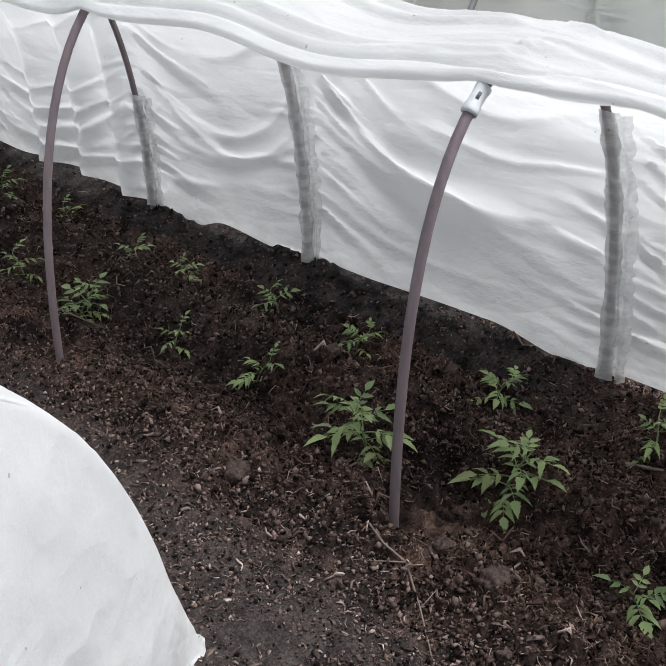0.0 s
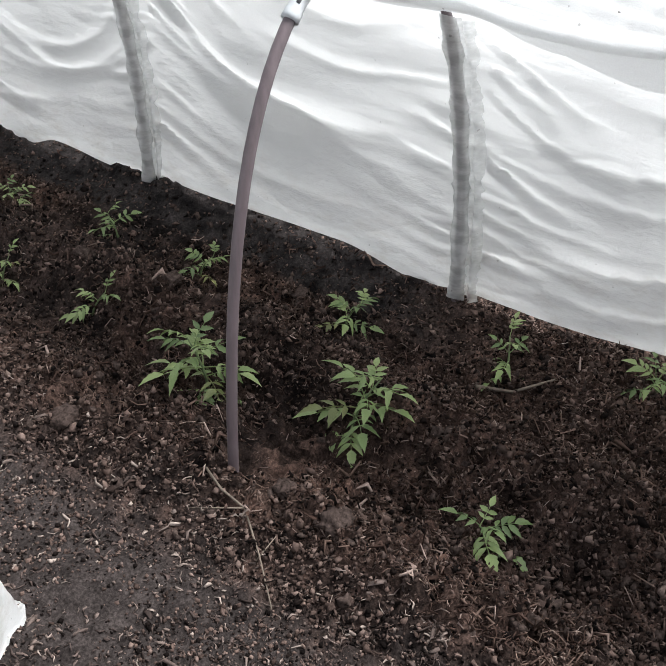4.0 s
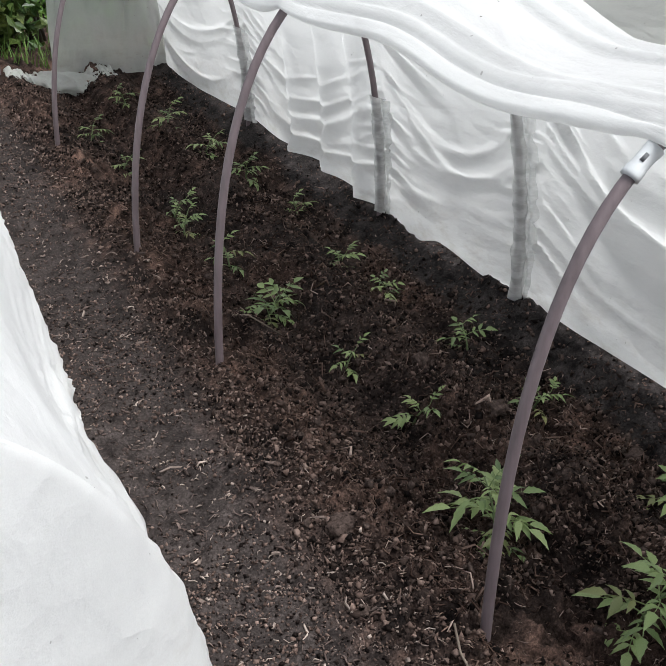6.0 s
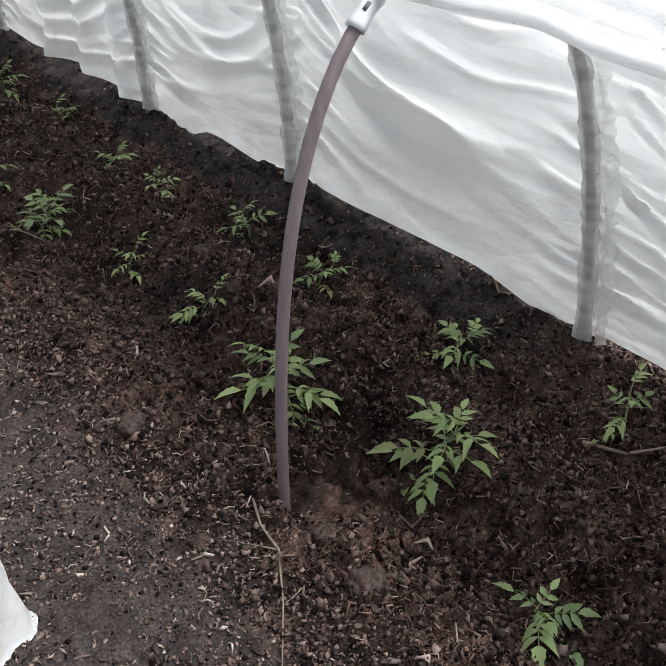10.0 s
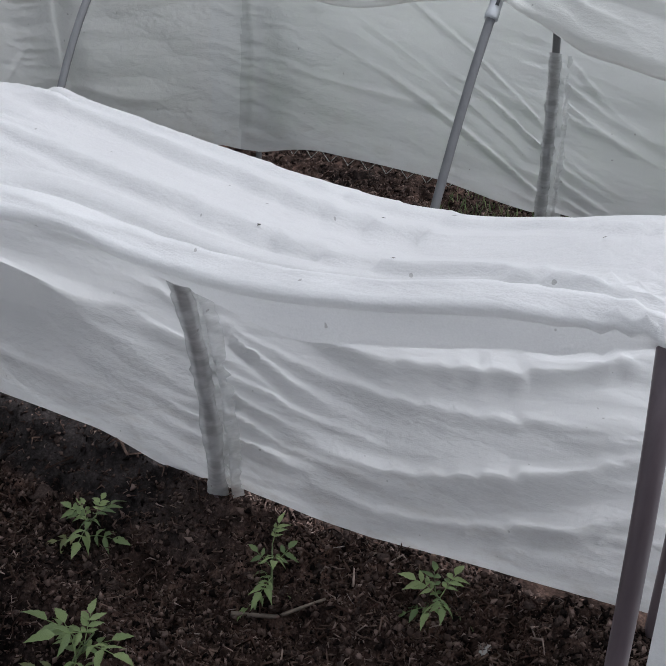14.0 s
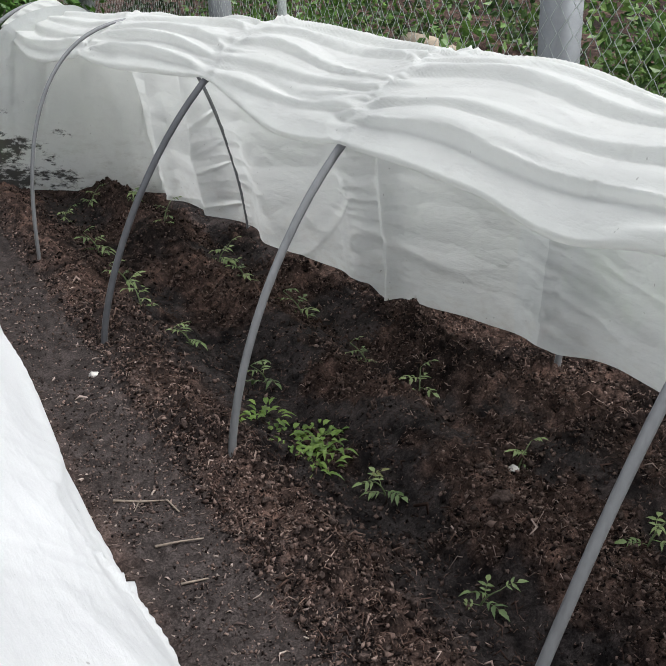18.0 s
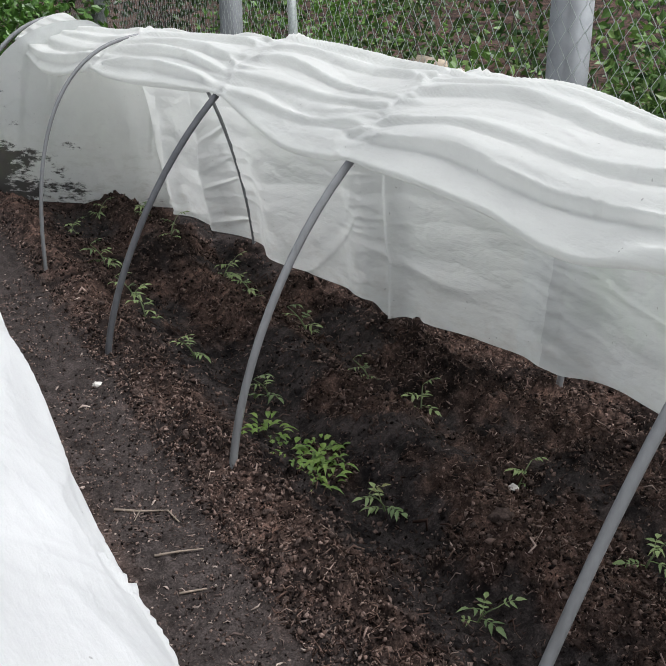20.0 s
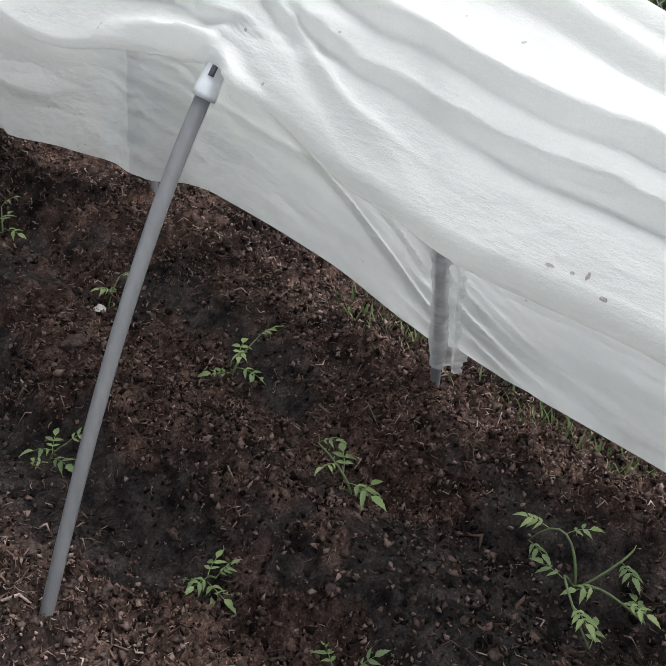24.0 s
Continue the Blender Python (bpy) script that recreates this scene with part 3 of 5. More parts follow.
def cover(name, tunnel, y0, y1, near, hem, label, mat, seed, sag=0.03, pull=0.02, folds=(), roll=0.0, step=0.013, across=190, billow=0.05, tuck=0.0, droop=None, gather=0.013, tucks=(), inside=(), puff=None, band=0.0, wrinkles=(), fans=(), ripple=0.003, inward=None, layers=()):
    """A fleece laid over hoops. near(y): the angle at which its near edge lies; hem(y): the height of its far hem;
    roll: radius of the rolled-up near edge; droop(y): how far the near edge hangs between hoops;
    tucks: upright pleats of the far side, (y, depth, width); inside: hoops whose far leg stands outside the fleece; puff(y): how far the far shoulder swells out."""
    ys = np.linspace(y0, y1, int((y1 - y0) / step) + 1)
    n_roll = 16 if roll else 0
    t = np.linspace(0, 1, across + 1)[None]
    th0, th1 = near(ys)[:, None], tunnel.angle(hem(ys), ys)[:, None]
    TH, Y = th0 + (th1 - th0) * t, np.repeat(ys[:, None], across + 1, 1)
    X, Z = tunnel.point(TH, Y, 0.02)
    b = tunnel.between(Y)
    arc = np.concatenate([np.zeros((len(ys), 1)), np.cumsum(np.hypot(np.diff(X, axis=1), np.diff(Z, axis=1)), 1)], 1)
    arc = arc - np.array([np.interp(np.pi / 2, a, b) for a, b in zip(TH, arc)])[:, None]
    rx, rz = -np.cos(TH), np.sin(TH)
    top = np.clip(np.sin(TH), 0, 1) ** 2
    side = 1 - top
    sway = fbm(Y * 0.9, arc * 0.7, seed + 3, 2)
    depth = sag(Y) if callable(sag) else sag
    Z = Z - depth * b * top * (0.7 + 0.6 * sway)
    if droop:
        Z = Z - droop(Y) * np.clip(-arc / np.maximum(-arc[:, :1], 0.05), 0, 1) ** 1.3
    D = pleats(tunnel, Y, arc, seed, folds) * (1 - 0.8 * np.exp(-(((arc - 0.36) / 0.1) ** 2))) - pull * b * (0.5 + sway)
    D = D + billow * side * (fbm(Y * 1.6, arc * 1.8, seed + 4, 3) - 0.5) * (0.2 + 0.8 * b)
    D = D + ripple * (creases(arc * 7, Y, seed + 1) - 0.4) * (0.3 + 0.7 * b)
    D = D + gather * tunnel.beside(Y, 0.07) * (creases(arc * 32, Y * 3, seed + 2, 3.0) - 0.3) + gather * tunnel.beside(Y, 0.2) * (creases(arc * 20 + 2.5 * Y, Y * 1.2, seed + 3) - 0.4)
    for count, lo, hi, high in wrinkles:
        D = D + crumple(Y, arc, seed, count, lo, hi, high)
    D = D * (1 - 0.7 * np.exp(-(((arc - 0.25) / 0.16) ** 2))) + fan(Y, arc, seed, fans) + ledges(tunnel, Y, arc, seed, layers)
    far = np.clip((arc - 0.25) / 0.2, 0, 1)
    for at, deep, wide in tucks:
        q = (Y - at - 0.03 * (vnoise(arc * 2, Y * 0, seed) - 0.5)) / wide
        D = D - far * deep * np.where(q < 0, np.exp(-np.abs(q) ** 1.5), np.exp(-((q * 3) ** 2)))
    hugging = tunnel.beside(Y, 0.06)
    D = np.maximum(D, 0.3 * (hugging - 1))
    if puff:
        lift = np.clip((arc - 0.3) / 0.3, 0, 1) * np.clip((arc[:, -1:] - arc) / 0.7, 0, 1)
        D = D + puff(Y) * np.sin(lift * np.pi / 2) ** 1.5
    if band:
        reach = band * (0.8 + 0.5 * fbm(Y * 1.1, Y * 0, seed + 2, 2)) * (1 - 0.5 * tunnel.beside(Y, 0.15))
        q = (arc - arc[:, :1]) / reach
        D = D + 0.007 * np.clip((1 - q) * 8, 0, 1) * b**0.3 + 0.006 * np.clip((1.9 - q) * 6, 0, 1) * np.clip(b * 1.5 - 0.3, 0, 1)
    if inward:
        D = D - inward(Y) * np.clip((arc - 0.3) / 0.5, 0, 1)
    if band:
        D = D - 0.011 * np.exp(-(((q - 1) / 0.22) ** 2)) * (0.3 + 0.7 * b)
    for at in inside:
        D = D - 0.07 * far * np.exp(-(((Y - at) / 0.12) ** 2))
    D = D * np.clip((Y - y0) / 0.05, 0, 1) * np.clip((y1 - Y) / 0.05, 0, 1)
    X, Z = X + rx * D, Z + rz * D
    Yd = Y + tunnel.shift(TH, Y) + 0.012 * (fbm(arc * 6, Y * 2, seed + 5, 2) - 0.5) * np.clip((Y - y0) / 0.05, 0, 1)
    Z = np.maximum(Z, ground_height(X, Yd) + 0.006)
    if tuck:
        low = np.clip((tuck - Z) / tuck, 0, 1) * np.clip((Y - y0) / 0.15, 0, 1)
        X = X + low * 0.03 * rx * (0.4 + fbm(Y * 4, arc * 0 + 1.0, seed, 3))
    if n_roll:
        ex, ez = X[:, :1], Z[:, :1]
        tx, tz = X[:, 3:4] - ex, Z[:, 3:4] - ez
        tl = np.hypot(tx, tz)
        tx, tz = tx / tl, tz / tl
        ox, oz = -tz, tx
        r = (roll(ys)[:, None] if callable(roll) else roll) * (0.7 + 0.6 * fbm(ys * 1.7, ys * 0 + 3, seed)[:, None]) * (1 - 0.4 * tunnel.beside(ys, 0.08)[:, None])
        a = np.linspace(0, 5.2, n_roll + 1)[None, 1:]
        rr = r * (1 - 0.08 * a) * (1 + 0.18 * (vnoise(a * 1.6 + ys[:, None] * 0.7, ys[:, None] * 3 + 0 * a, seed) - 0.5))
        cx, cz = ex - ox * r, ez - oz * r
        X2, Z2 = cx + ox * rr * np.cos(a) - tx * rr * np.sin(a), cz + oz * rr * np.cos(a) - tz * rr * np.sin(a)
        X, Z = np.concatenate([X2[:, ::-1], X], 1), np.concatenate([Z2[:, ::-1], Z], 1)
        Yd = np.concatenate([np.repeat(Yd[:, :1], n_roll, 1), Yd], 1)
    m = X.shape[1]
    ix = np.arange(len(ys) * m).reshape(len(ys), m)
    f = np.stack([ix[:-1, :-1], ix[1:, :-1], ix[1:, 1:], ix[:-1, 1:]], -1).reshape(-1, 4)
    me = raw_mesh(name, np.stack([X, Yd, Z], -1).reshape(-1, 3), f)
    return tagged(part_of_mesh(name, me, mat), label, "row cover")


def end_sheet(tunnel, y, out, mat, seed, t0=0.0, t1=math.pi, name="end_panel", parent=None, taut=0.5, flare=0.06, slant=0.0, square=1.0):
    """The closed end of a cover: it hangs from the last hoop to the ground, out metres beyond it."""
    nu, nv = 110, 60
    u, v = np.meshgrid(np.linspace(t0, t1, nu), np.linspace(0, 1, nv))
    yy = np.full_like(u, y)
    x, z = tunnel.point(u, yy, 0.02)
    xa = tunnel.shape(yy)[2]
    X = xa + (x - xa) * (1 + flare * v) + 0.03 * v * (fbm(u * 4, v * 2, seed) - 0.5)
    Z = z * (1 - v)
    fall = np.maximum(np.sin(u), 0) ** square * np.sqrt(v)
    sgn = np.sign(out)
    pleat = creases(u * 4 + v, v * 0.8 + 0 * u, seed) - 0.4
    Y = y + tunnel.shift(u, yy) * (1 - 0.3 * v) + out * fall + sgn * (1 - taut) * 0.06 * pleat * np.sin(np.pi * np.clip(v * 1.2, 0, 1)) + sgn * 0.05 * fall * (fbm(u * 3, v * 2, seed + 1) - 0.5)
    Y = Y + slant * (X - X.min())
    Z = np.maximum(Z, ground_height(X, Y) + 0.006)
    ix = np.arange(nu * nv).reshape(nv, nu)
    f = np.stack([ix[:-1, :-1], ix[:-1, 1:], ix[1:, 1:], ix[1:, :-1]], -1).reshape(-1, 4)
    me = raw_mesh(name, np.stack([X, Y, Z], -1).reshape(-1, 3), f)
    return part_of_mesh(name, me, mat, parent)


def sleeve(tunnel, y, z0, z1, mat, seed, parent, wide=0.035):
    """Gathered fleece round the far leg of a hoop, with a loose flap beside it."""
    nv, nu = 70, 18
    ta, tb = float(tunnel.angle(np.array(z1), np.array(y))), float(tunnel.angle(np.array(z0), np.array(y)))
    th = np.linspace(ta, tb, nv)
    x, z = tunnel.point(th, np.full(nv, y))
    a = np.linspace(0, 2 * np.pi * 0.97, nu)
    y = y + tunnel.shift(th, np.full(nv, y))[:, None]
    ruffle = 0.7 * creases(z * 26, z * 0 + y[0, 0], seed) + 0.3 * creases(z * 60, z * 0 + y[0, 0], seed + 1)
    r = 0.017 + 0.011 * ruffle[:, None] * (0.6 + 0.4 * np.cos(a * 2 + 4 * z[:, None] * 9)[:, :])
    X, Y, Z = x[:, None] + r * np.cos(a), y + r * np.sin(a), np.repeat(z[:, None], nu, 1) - 0.012 * np.cos(a) * ruffle[:, None]
    k = np.linspace(0, 1, 7)[None, 1:]
    flap_y = Y[:, :1] - k * wide * (0.85 + 0.25 * ruffle[:, None])
    flap_x = X[:, :1] - 0.012 * np.sin(k * 9 + ruffle[:, None] * 3)
    X, Y, Z = np.concatenate([flap_x[:, ::-1], X], 1), np.concatenate([flap_y[:, ::-1], Y], 1), np.concatenate([np.repeat(Z[:, :1], 6, 1), Z], 1)
    m = X.shape[1]
    ix = np.arange(nv * m).reshape(nv, m)
    f = np.stack([ix[:-1, :-1], ix[1:, :-1], ix[1:, 1:], ix[:-1, 1:]], -1).reshape(-1, 4)
    return part_of_mesh("sleeve", raw_mesh("sleeve", np.stack([X, Y, Z], -1).reshape(-1, 3), f), mat, parent, "gathered sheer fleece sleeve round a pipe")


def keyed(*pairs):
    """A smooth function of y through (y, value) pairs."""
    k, v = np.array(pairs, float).T

    def value(y):
        i = np.clip(np.searchsorted(k, y) - 1, 0, len(k) - 2)
        f = np.clip((y - k[i]) / (k[i + 1] - k[i]), 0, 1)
        f = f * f * (3 - 2 * f)
        return v[i] * (1 - f) + v[i + 1] * f

    return value


# the middle tunnel, open towards the first path
MID = Tunnel([(-1.0, 0.25, 1.0, 0.45, 1.045, 6.0, 2.35), (0.0, 0.0, 0.9, 0.48, 1.05, 2.8, 1.9), (1.17, -0.115, 0.89, 0.44, 1.14, 2.6, 2.2), (2.03, -0.105, 0.86, 0.44, 1.1, 2.25, 2.2), (3.39, -0.09, 0.85, 0.42, 1.05, 2.2, 2.2), (4.79, -0.12, 0.82, 0.4, 0.94, 2.2, 2.2)], skew=0.034)
for y, j in ((-1.0, None), (0.0, (1.03, 1.15)), (1.17, None), (2.03, None), (3.39, None), (4.79, None)):
    hoop(MID, y, PIPE_BROWN, "brown-grey plastic pipe hoop in the soil" + (" with a pale coupling" if j else ""), "hoops of the middle tunnel", 0.0115, joint=j)
MID_LEGS = (0.0, 1.17, 2.03, 3.39)
mid_cover = cover("row_cover", MID, -1.03, 4.7, keyed((-1.1, 1.15), (-0.8, 1.22), (-0.3, 1.27), (0, 1.15), (0.6, 1.09), (1.2, 1.0), (2.1, 1.1), (3.4, 1.2), (4.8, 1.3)),
                  keyed((-1.1, 0.07), (-0.05, 0.06), (0.12, 0.045), (0.4, 0.09), (1.05, 0.07), (1.3, 0.05), (1.6, 0.08), (1.75, 0.04), (2.03, 0.05), (2.6, 0.1), (3.1, 0.06), (4.7, 0.04)),
                  "white fleece cover rolled up on one side over low hoops", FLEECE, 3, sag=keyed((-1.1, 0.0), (-0.7, 0.06), (-0.3, 0.05), (0, 0.03), (0.35, 0.06), (0.8, 0.0), (1.3, 0.03), (5, 0.04)), roll=0.012,
                  droop=keyed((-1.1, 0.0), (-0.75, -0.03), (-0.35, -0.008), (0.0, 0.0), (0.4, -0.012), (0.7, -0.008), (1.2, 0.0), (5, 0.0)),
                  puff=keyed((-1.1, 0.0), (-0.8, 0.055), (-0.3, 0.1), (0.0, 0.1), (0.3, 0.12), (0.6, 0.13), (0.9, 0.11), (1.2, 0.09), (1.6, 0.07), (2.03, 0.02), (5, 0.0)), tucks=((2.2, 0.05, 0.06), (2.45, 0.05, 0.08), (2.75, 0.06, 0.12)),
                  folds=((2, -0.25, 0.2, 0.6, 0.03, 0.02, 0.7), (4, 0.42, 0.95, 0.6, 0.034, 0.26, 0.75), (2, 0.6, 1.1, 0.8, 0.02, 0.14, 0.4)),
                  fans=((MID_LEGS, -1, 9, 0.45, 1.12, 0.5, 1.0, 0.15, 0.011, 1.5), (MID_LEGS, -1, 8, 0.75, 1.15, 0.22, 0.5, 0.05, 0.007, 1.4), (MID_LEGS, 1, 7, 0.7, 1.12, 0.3, -0.25, 0.1, 0.009, 1.4),
                        ((-1.0,), 1, 7, 0.5, 1.15, 0.45, 0.25, 0.05, 0.012, 1.3), ((-1.0,), 1, 8, -0.3, 0.15, 0.22, 0.1, 0.0, 0.012, 1.3), ((0.0,), -1, 9, -0.2, 0.1, 0.2, 0.6, 0.1, 0.009, 1.6), ((1.17, 2.03), -1, 6, -0.2, 0.1, 0.3, 0.4, 0.0, 0.012, 1.4)),
                  band=0.045, wrinkles=((34, 0.4, 1.2, 0.006), (14, -0.35, 0.35, 0.004)), across=250, billow=0.035, gather=0.006, ripple=0.0012,
                  layers=((((-1.0, 0.0), (0.0, 1.17), (1.17, 2.03)), 3, -0.14, 0.1, -0.1, 0.16, 0.06, 0.02),))
# the loose strip that hangs below the rolled edge beside the end hoop
fy = np.linspace(-1.01, 0.0, 90)
strip = np.array([v.co[:] for v in mid_cover.data.vertices]).reshape(-1, 250 + 17, 3)[:, 6]
fx, fz = np.interp(fy, strip[:, 1], strip[:, 0]), np.interp(fy, strip[:, 1], strip[:, 2])
drop = keyed((-1.02, 0.022), (-0.9, 0.05), (-0.65, 0.05), (-0.45, 0.022), (-0.3, 0.012), (0.0, 0.008))(fy)
fv = np.linspace(0, 1, 8)[None]
FXX = fx[:, None] + 0.014 * fv + 0.006 * (fbm(fy[:, None] * 9, fv * 2, 2, 2) - 0.5)
FZZ = fz[:, None] - fv * drop[:, None] * (0.85 + 0.3 * vnoise(fy * 7, fy * 0, 1)[:, None])
fi = np.arange(90 * 8).reshape(90, 8)
part_of_mesh("loose_strip", raw_mesh("loose_strip", np.stack([FXX, np.repeat(fy[:, None], 8, 1), FZZ], -1).reshape(-1, 3), np.stack([fi[:-1, :-1], fi[1:, :-1], fi[1:, 1:], fi[:-1, 1:]], -1).reshape(-1, 4)), FLEECE, mid_cover, "loose strip of fleece below the rolled edge")
mid_end = end_sheet(MID, -1.03, -0.3, FLEECE, 5, parent=mid_cover, taut=0.75, flare=0.2, square=0.4)
end_sheet(MID, 4.7, 0.04, FLEECE_THIN, 7, 1.2, math.pi, parent=mid_cover, taut=-0.9)
for k, (y, z1) in enumerate(((0.0, 0.84), (1.17, 0.88), (2.03, 0.5), (3.39, 0.5))):
    sleeve(MID, y, 0.045, z1, FLEECE_SHEER, 3 + k, mid_cover, 0.05)

# the far tunnel by the fence
FAR = Tunnel([(-1.75, 1.6, 2.68, 2.28, 1.0, 3.0, 1.6, 0.33), (-0.09, 1.553, 2.65, 2.3, 1.195, 3.0, 1.45, 0.33), (1.21, 1.538, 2.88, 2.27, 1.15, 1.65, 2.7), (2.25, 1.443, 2.69, 2.2, 1.15, 1.5, 2.6), (3.37, 1.455, 2.53, 2.1, 1.1, 2.6, 1.5), (5.11, 1.398, 2.42, 2.05, 1.05, 2.2, 1.7)], toe=0.11, tilt=0.05)
for y, mat, lab in ((-1.75, PIPE_GREY, "grey"), (-0.09, PIPE_GREY, "grey"), (1.21, PIPE_GREY, "grey"), (2.25, PIPE_DARK, "dark"), (3.37, PIPE_GREY, "thin grey"), (5.11, PIPE_GREY, "pale grey")):
    hoop(FAR, y, mat, lab + " plastic pipe hoop in the soil" + (" with a coupling" if y == -0.09 else ""), "hoops of the far tunnel", 0.009 if y == 3.37 else 0.0125, joint=(0.785, 0.88) if y == -0.09 else None)
FAR_HOOPS = (-0.09, 1.21, 2.25, 3.37)
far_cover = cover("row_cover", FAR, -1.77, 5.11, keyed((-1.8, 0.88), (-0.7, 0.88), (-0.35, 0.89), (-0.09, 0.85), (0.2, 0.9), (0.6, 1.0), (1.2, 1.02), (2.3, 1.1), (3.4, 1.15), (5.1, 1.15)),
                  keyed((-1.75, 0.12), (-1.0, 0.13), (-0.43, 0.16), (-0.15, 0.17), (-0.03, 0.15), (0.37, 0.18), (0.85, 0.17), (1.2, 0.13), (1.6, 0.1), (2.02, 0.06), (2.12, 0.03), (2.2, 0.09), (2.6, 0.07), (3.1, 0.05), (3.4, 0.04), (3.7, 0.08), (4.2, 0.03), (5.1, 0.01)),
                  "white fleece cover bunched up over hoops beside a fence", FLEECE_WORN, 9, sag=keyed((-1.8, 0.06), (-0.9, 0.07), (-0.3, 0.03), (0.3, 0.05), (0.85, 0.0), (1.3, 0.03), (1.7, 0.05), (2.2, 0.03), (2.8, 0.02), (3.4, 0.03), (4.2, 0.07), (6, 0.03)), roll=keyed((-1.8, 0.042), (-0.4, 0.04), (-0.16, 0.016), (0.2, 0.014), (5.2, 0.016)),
                  folds=((1, 0.5, 1.0, 0.3, 0.03, 0.2, 0.6),), band=0.1, across=270, step=0.011, wrinkles=((26, -0.45, 0.4, 0.006), (8, 0.4, 1.2, 0.003)),
                  layers=((((-1.75, -0.09), (-0.09, 1.21), (1.21, 2.25), (2.25, 3.37), (3.37, 5.11)), 5, -0.36, 0.0, -0.34, 0.14, 0.06, 0.036),),
                  fans=((FAR_HOOPS, -1, 7, -0.42, 0.1, 0.3, 0.4, 0.3, 0.009, 1.8), (FAR_HOOPS, 1, 6, -0.42, 0.1, 0.25, 0.1, 0.1, 0.009, 1.8),
                        ((-0.09,), -1, 7, -0.42, 0.1, 0.55, -0.45, 0.6, 0.02, 1.7), ((-0.09,), 1, 5, -0.42, 0.05, 0.5, -0.1, 0.3, 0.016, 1.6), ((1.21,), 1, 5, -0.4, 0.1, 0.4, -0.1, 0.3, 0.014, 1.5),
                        ((-0.09,), -1, 10, 0.5, 1.15, 0.4, 0.9, 0.3, 0.01, 1.3), ((-0.09,), 1, 5, 0.75, 1.1, 0.9, -0.75, -0.5, 0.012, 1.5), ((3.37,), 1, 5, 0.4, 1.1, 0.4, 0.5, 0.1, 0.014, 1.2)),
                  tucks=((2.1, 0.04, 0.05), (3.6, 0.05, 0.12), (4.1, 0.06, 0.1)), inside=(1.21, 2.25), inward=keyed((1.0, 0.0), (1.4, 0.03), (1.9, 0.07), (2.5, 0.1), (3.0, 0.11), (3.3, 0.02), (3.4, 0.02), (3.7, 0.12), (4.2, 0.08), (5.1, 0.0)), billow=0.018, droop=keyed((-1.8, 0.0), (-0.9, 0.0), (-0.5, 0.06), (-0.35, 0.06), (-0.09, 0.0), (0.5, 0.02), (1.2, 0.0), (1.7, 0.02), (2.3, 0.0), (3.4, 0.08), (4.4, 0.12), (5.1, 0.05)), gather=0.006, ripple=0.001)
# past the second hoop, shade goes into greyer fleece, with an overlap beside the hoop
far_cover.data.materials.append(FLEECE_SHADED)
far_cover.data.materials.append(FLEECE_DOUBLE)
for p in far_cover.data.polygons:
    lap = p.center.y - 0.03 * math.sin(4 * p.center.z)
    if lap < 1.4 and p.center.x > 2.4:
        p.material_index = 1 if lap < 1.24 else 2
end_sheet(FAR, 5.1, 0.03, FLEECE_OLD, 11, parent=far_cover, taut=0.0, slant=-0.75)
end_sheet(FAR, -1.77, -0.15, FLEECE, 12, parent=far_cover)
sleeve(FAR, -0.09, 0.11, 0.75, FLEECE_SHEER, 6, far_cover, 0.06)



def smudge(on, at, wide, tall, mat, seed, name="stain", label="small brown stain"):
    """An uneven thin patch of dirt lying on a cover, wide along y and tall across."""
    tree = BVHTree.FromPolygons([v.co.copy() for v in on.data.vertices], [p.vertices[:] for p in on.data.polygons])
    rnd = random.Random(seed)
    bm = bmesh.new()
    hit, normal = tree.find_nearest(Vector(at))[:2]
    if normal.z < 0:
        normal = -normal
    u = Vector((0, 1, 0))
    v = normal.cross(u).normalized()
    def lay(p):
        q, m = tree.find_nearest(p)[:2]
        return bm.verts.new(q + (m if m.dot(normal) > 0 else -m) * 0.0025)
    rings = []
    for r in (0.35, 0.7, 1.0):
        rings.append([lay(hit + u * wide * 0.5 * r * math.cos(k * 0.449) * (0.7 + 0.5 * rnd.random()) + v * tall * 0.5 * r * math.sin(k * 0.449) * (0.7 + 0.5 * rnd.random())) for k in range(14)])
    bm.faces.new(rings[0])
    for a, b in zip(rings, rings[1:]):
        for k in range(14):
            bm.faces.new((a[k], a[(k + 1) % 14], b[(k + 1) % 14], b[k]))
    bmesh.ops.recalc_face_normals(bm, faces=bm.faces)
    part(name, bm, mat, on, label)


for k, (at, w, h) in enumerate((((0.289, -0.294, 0.971), 0.019, 0.011), ((0.302, -0.364, 0.971), 0.009, 0.006))):
    smudge(mid_cover, at, w, h, RUST, k)
for k, at in enumerate(((0.371, -0.701, 1.066), (0.37, -0.515, 1.03), (0.265, -0.828, 1.012), (0.27, -0.924, 1.015), (0.5, -0.62, 1.07), (0.45, -0.9, 1.07), (0.42, 0.35, 1.06), (0.3, 0.62, 1.1))):
    smudge(mid_cover, at, 0.005, 0.004, GRIME, 60 + k, label="dark speck of dirt")
for k, (at, w, h) in enumerate((((1.917, -0.73, 0.95), 0.013, 0.005), ((1.93, -0.78, 0.95), 0.006, 0.012), ((1.905, -0.81, 0.945), 0.012, 0.005), ((1.91, -0.76, 0.96), 0.007, 0.004), ((2.1, -0.3, 1.15), 0.012, 0.006))):
    smudge(far_cover, at, w, h, SMEAR, 10 + k, label="grey smear of dirt")
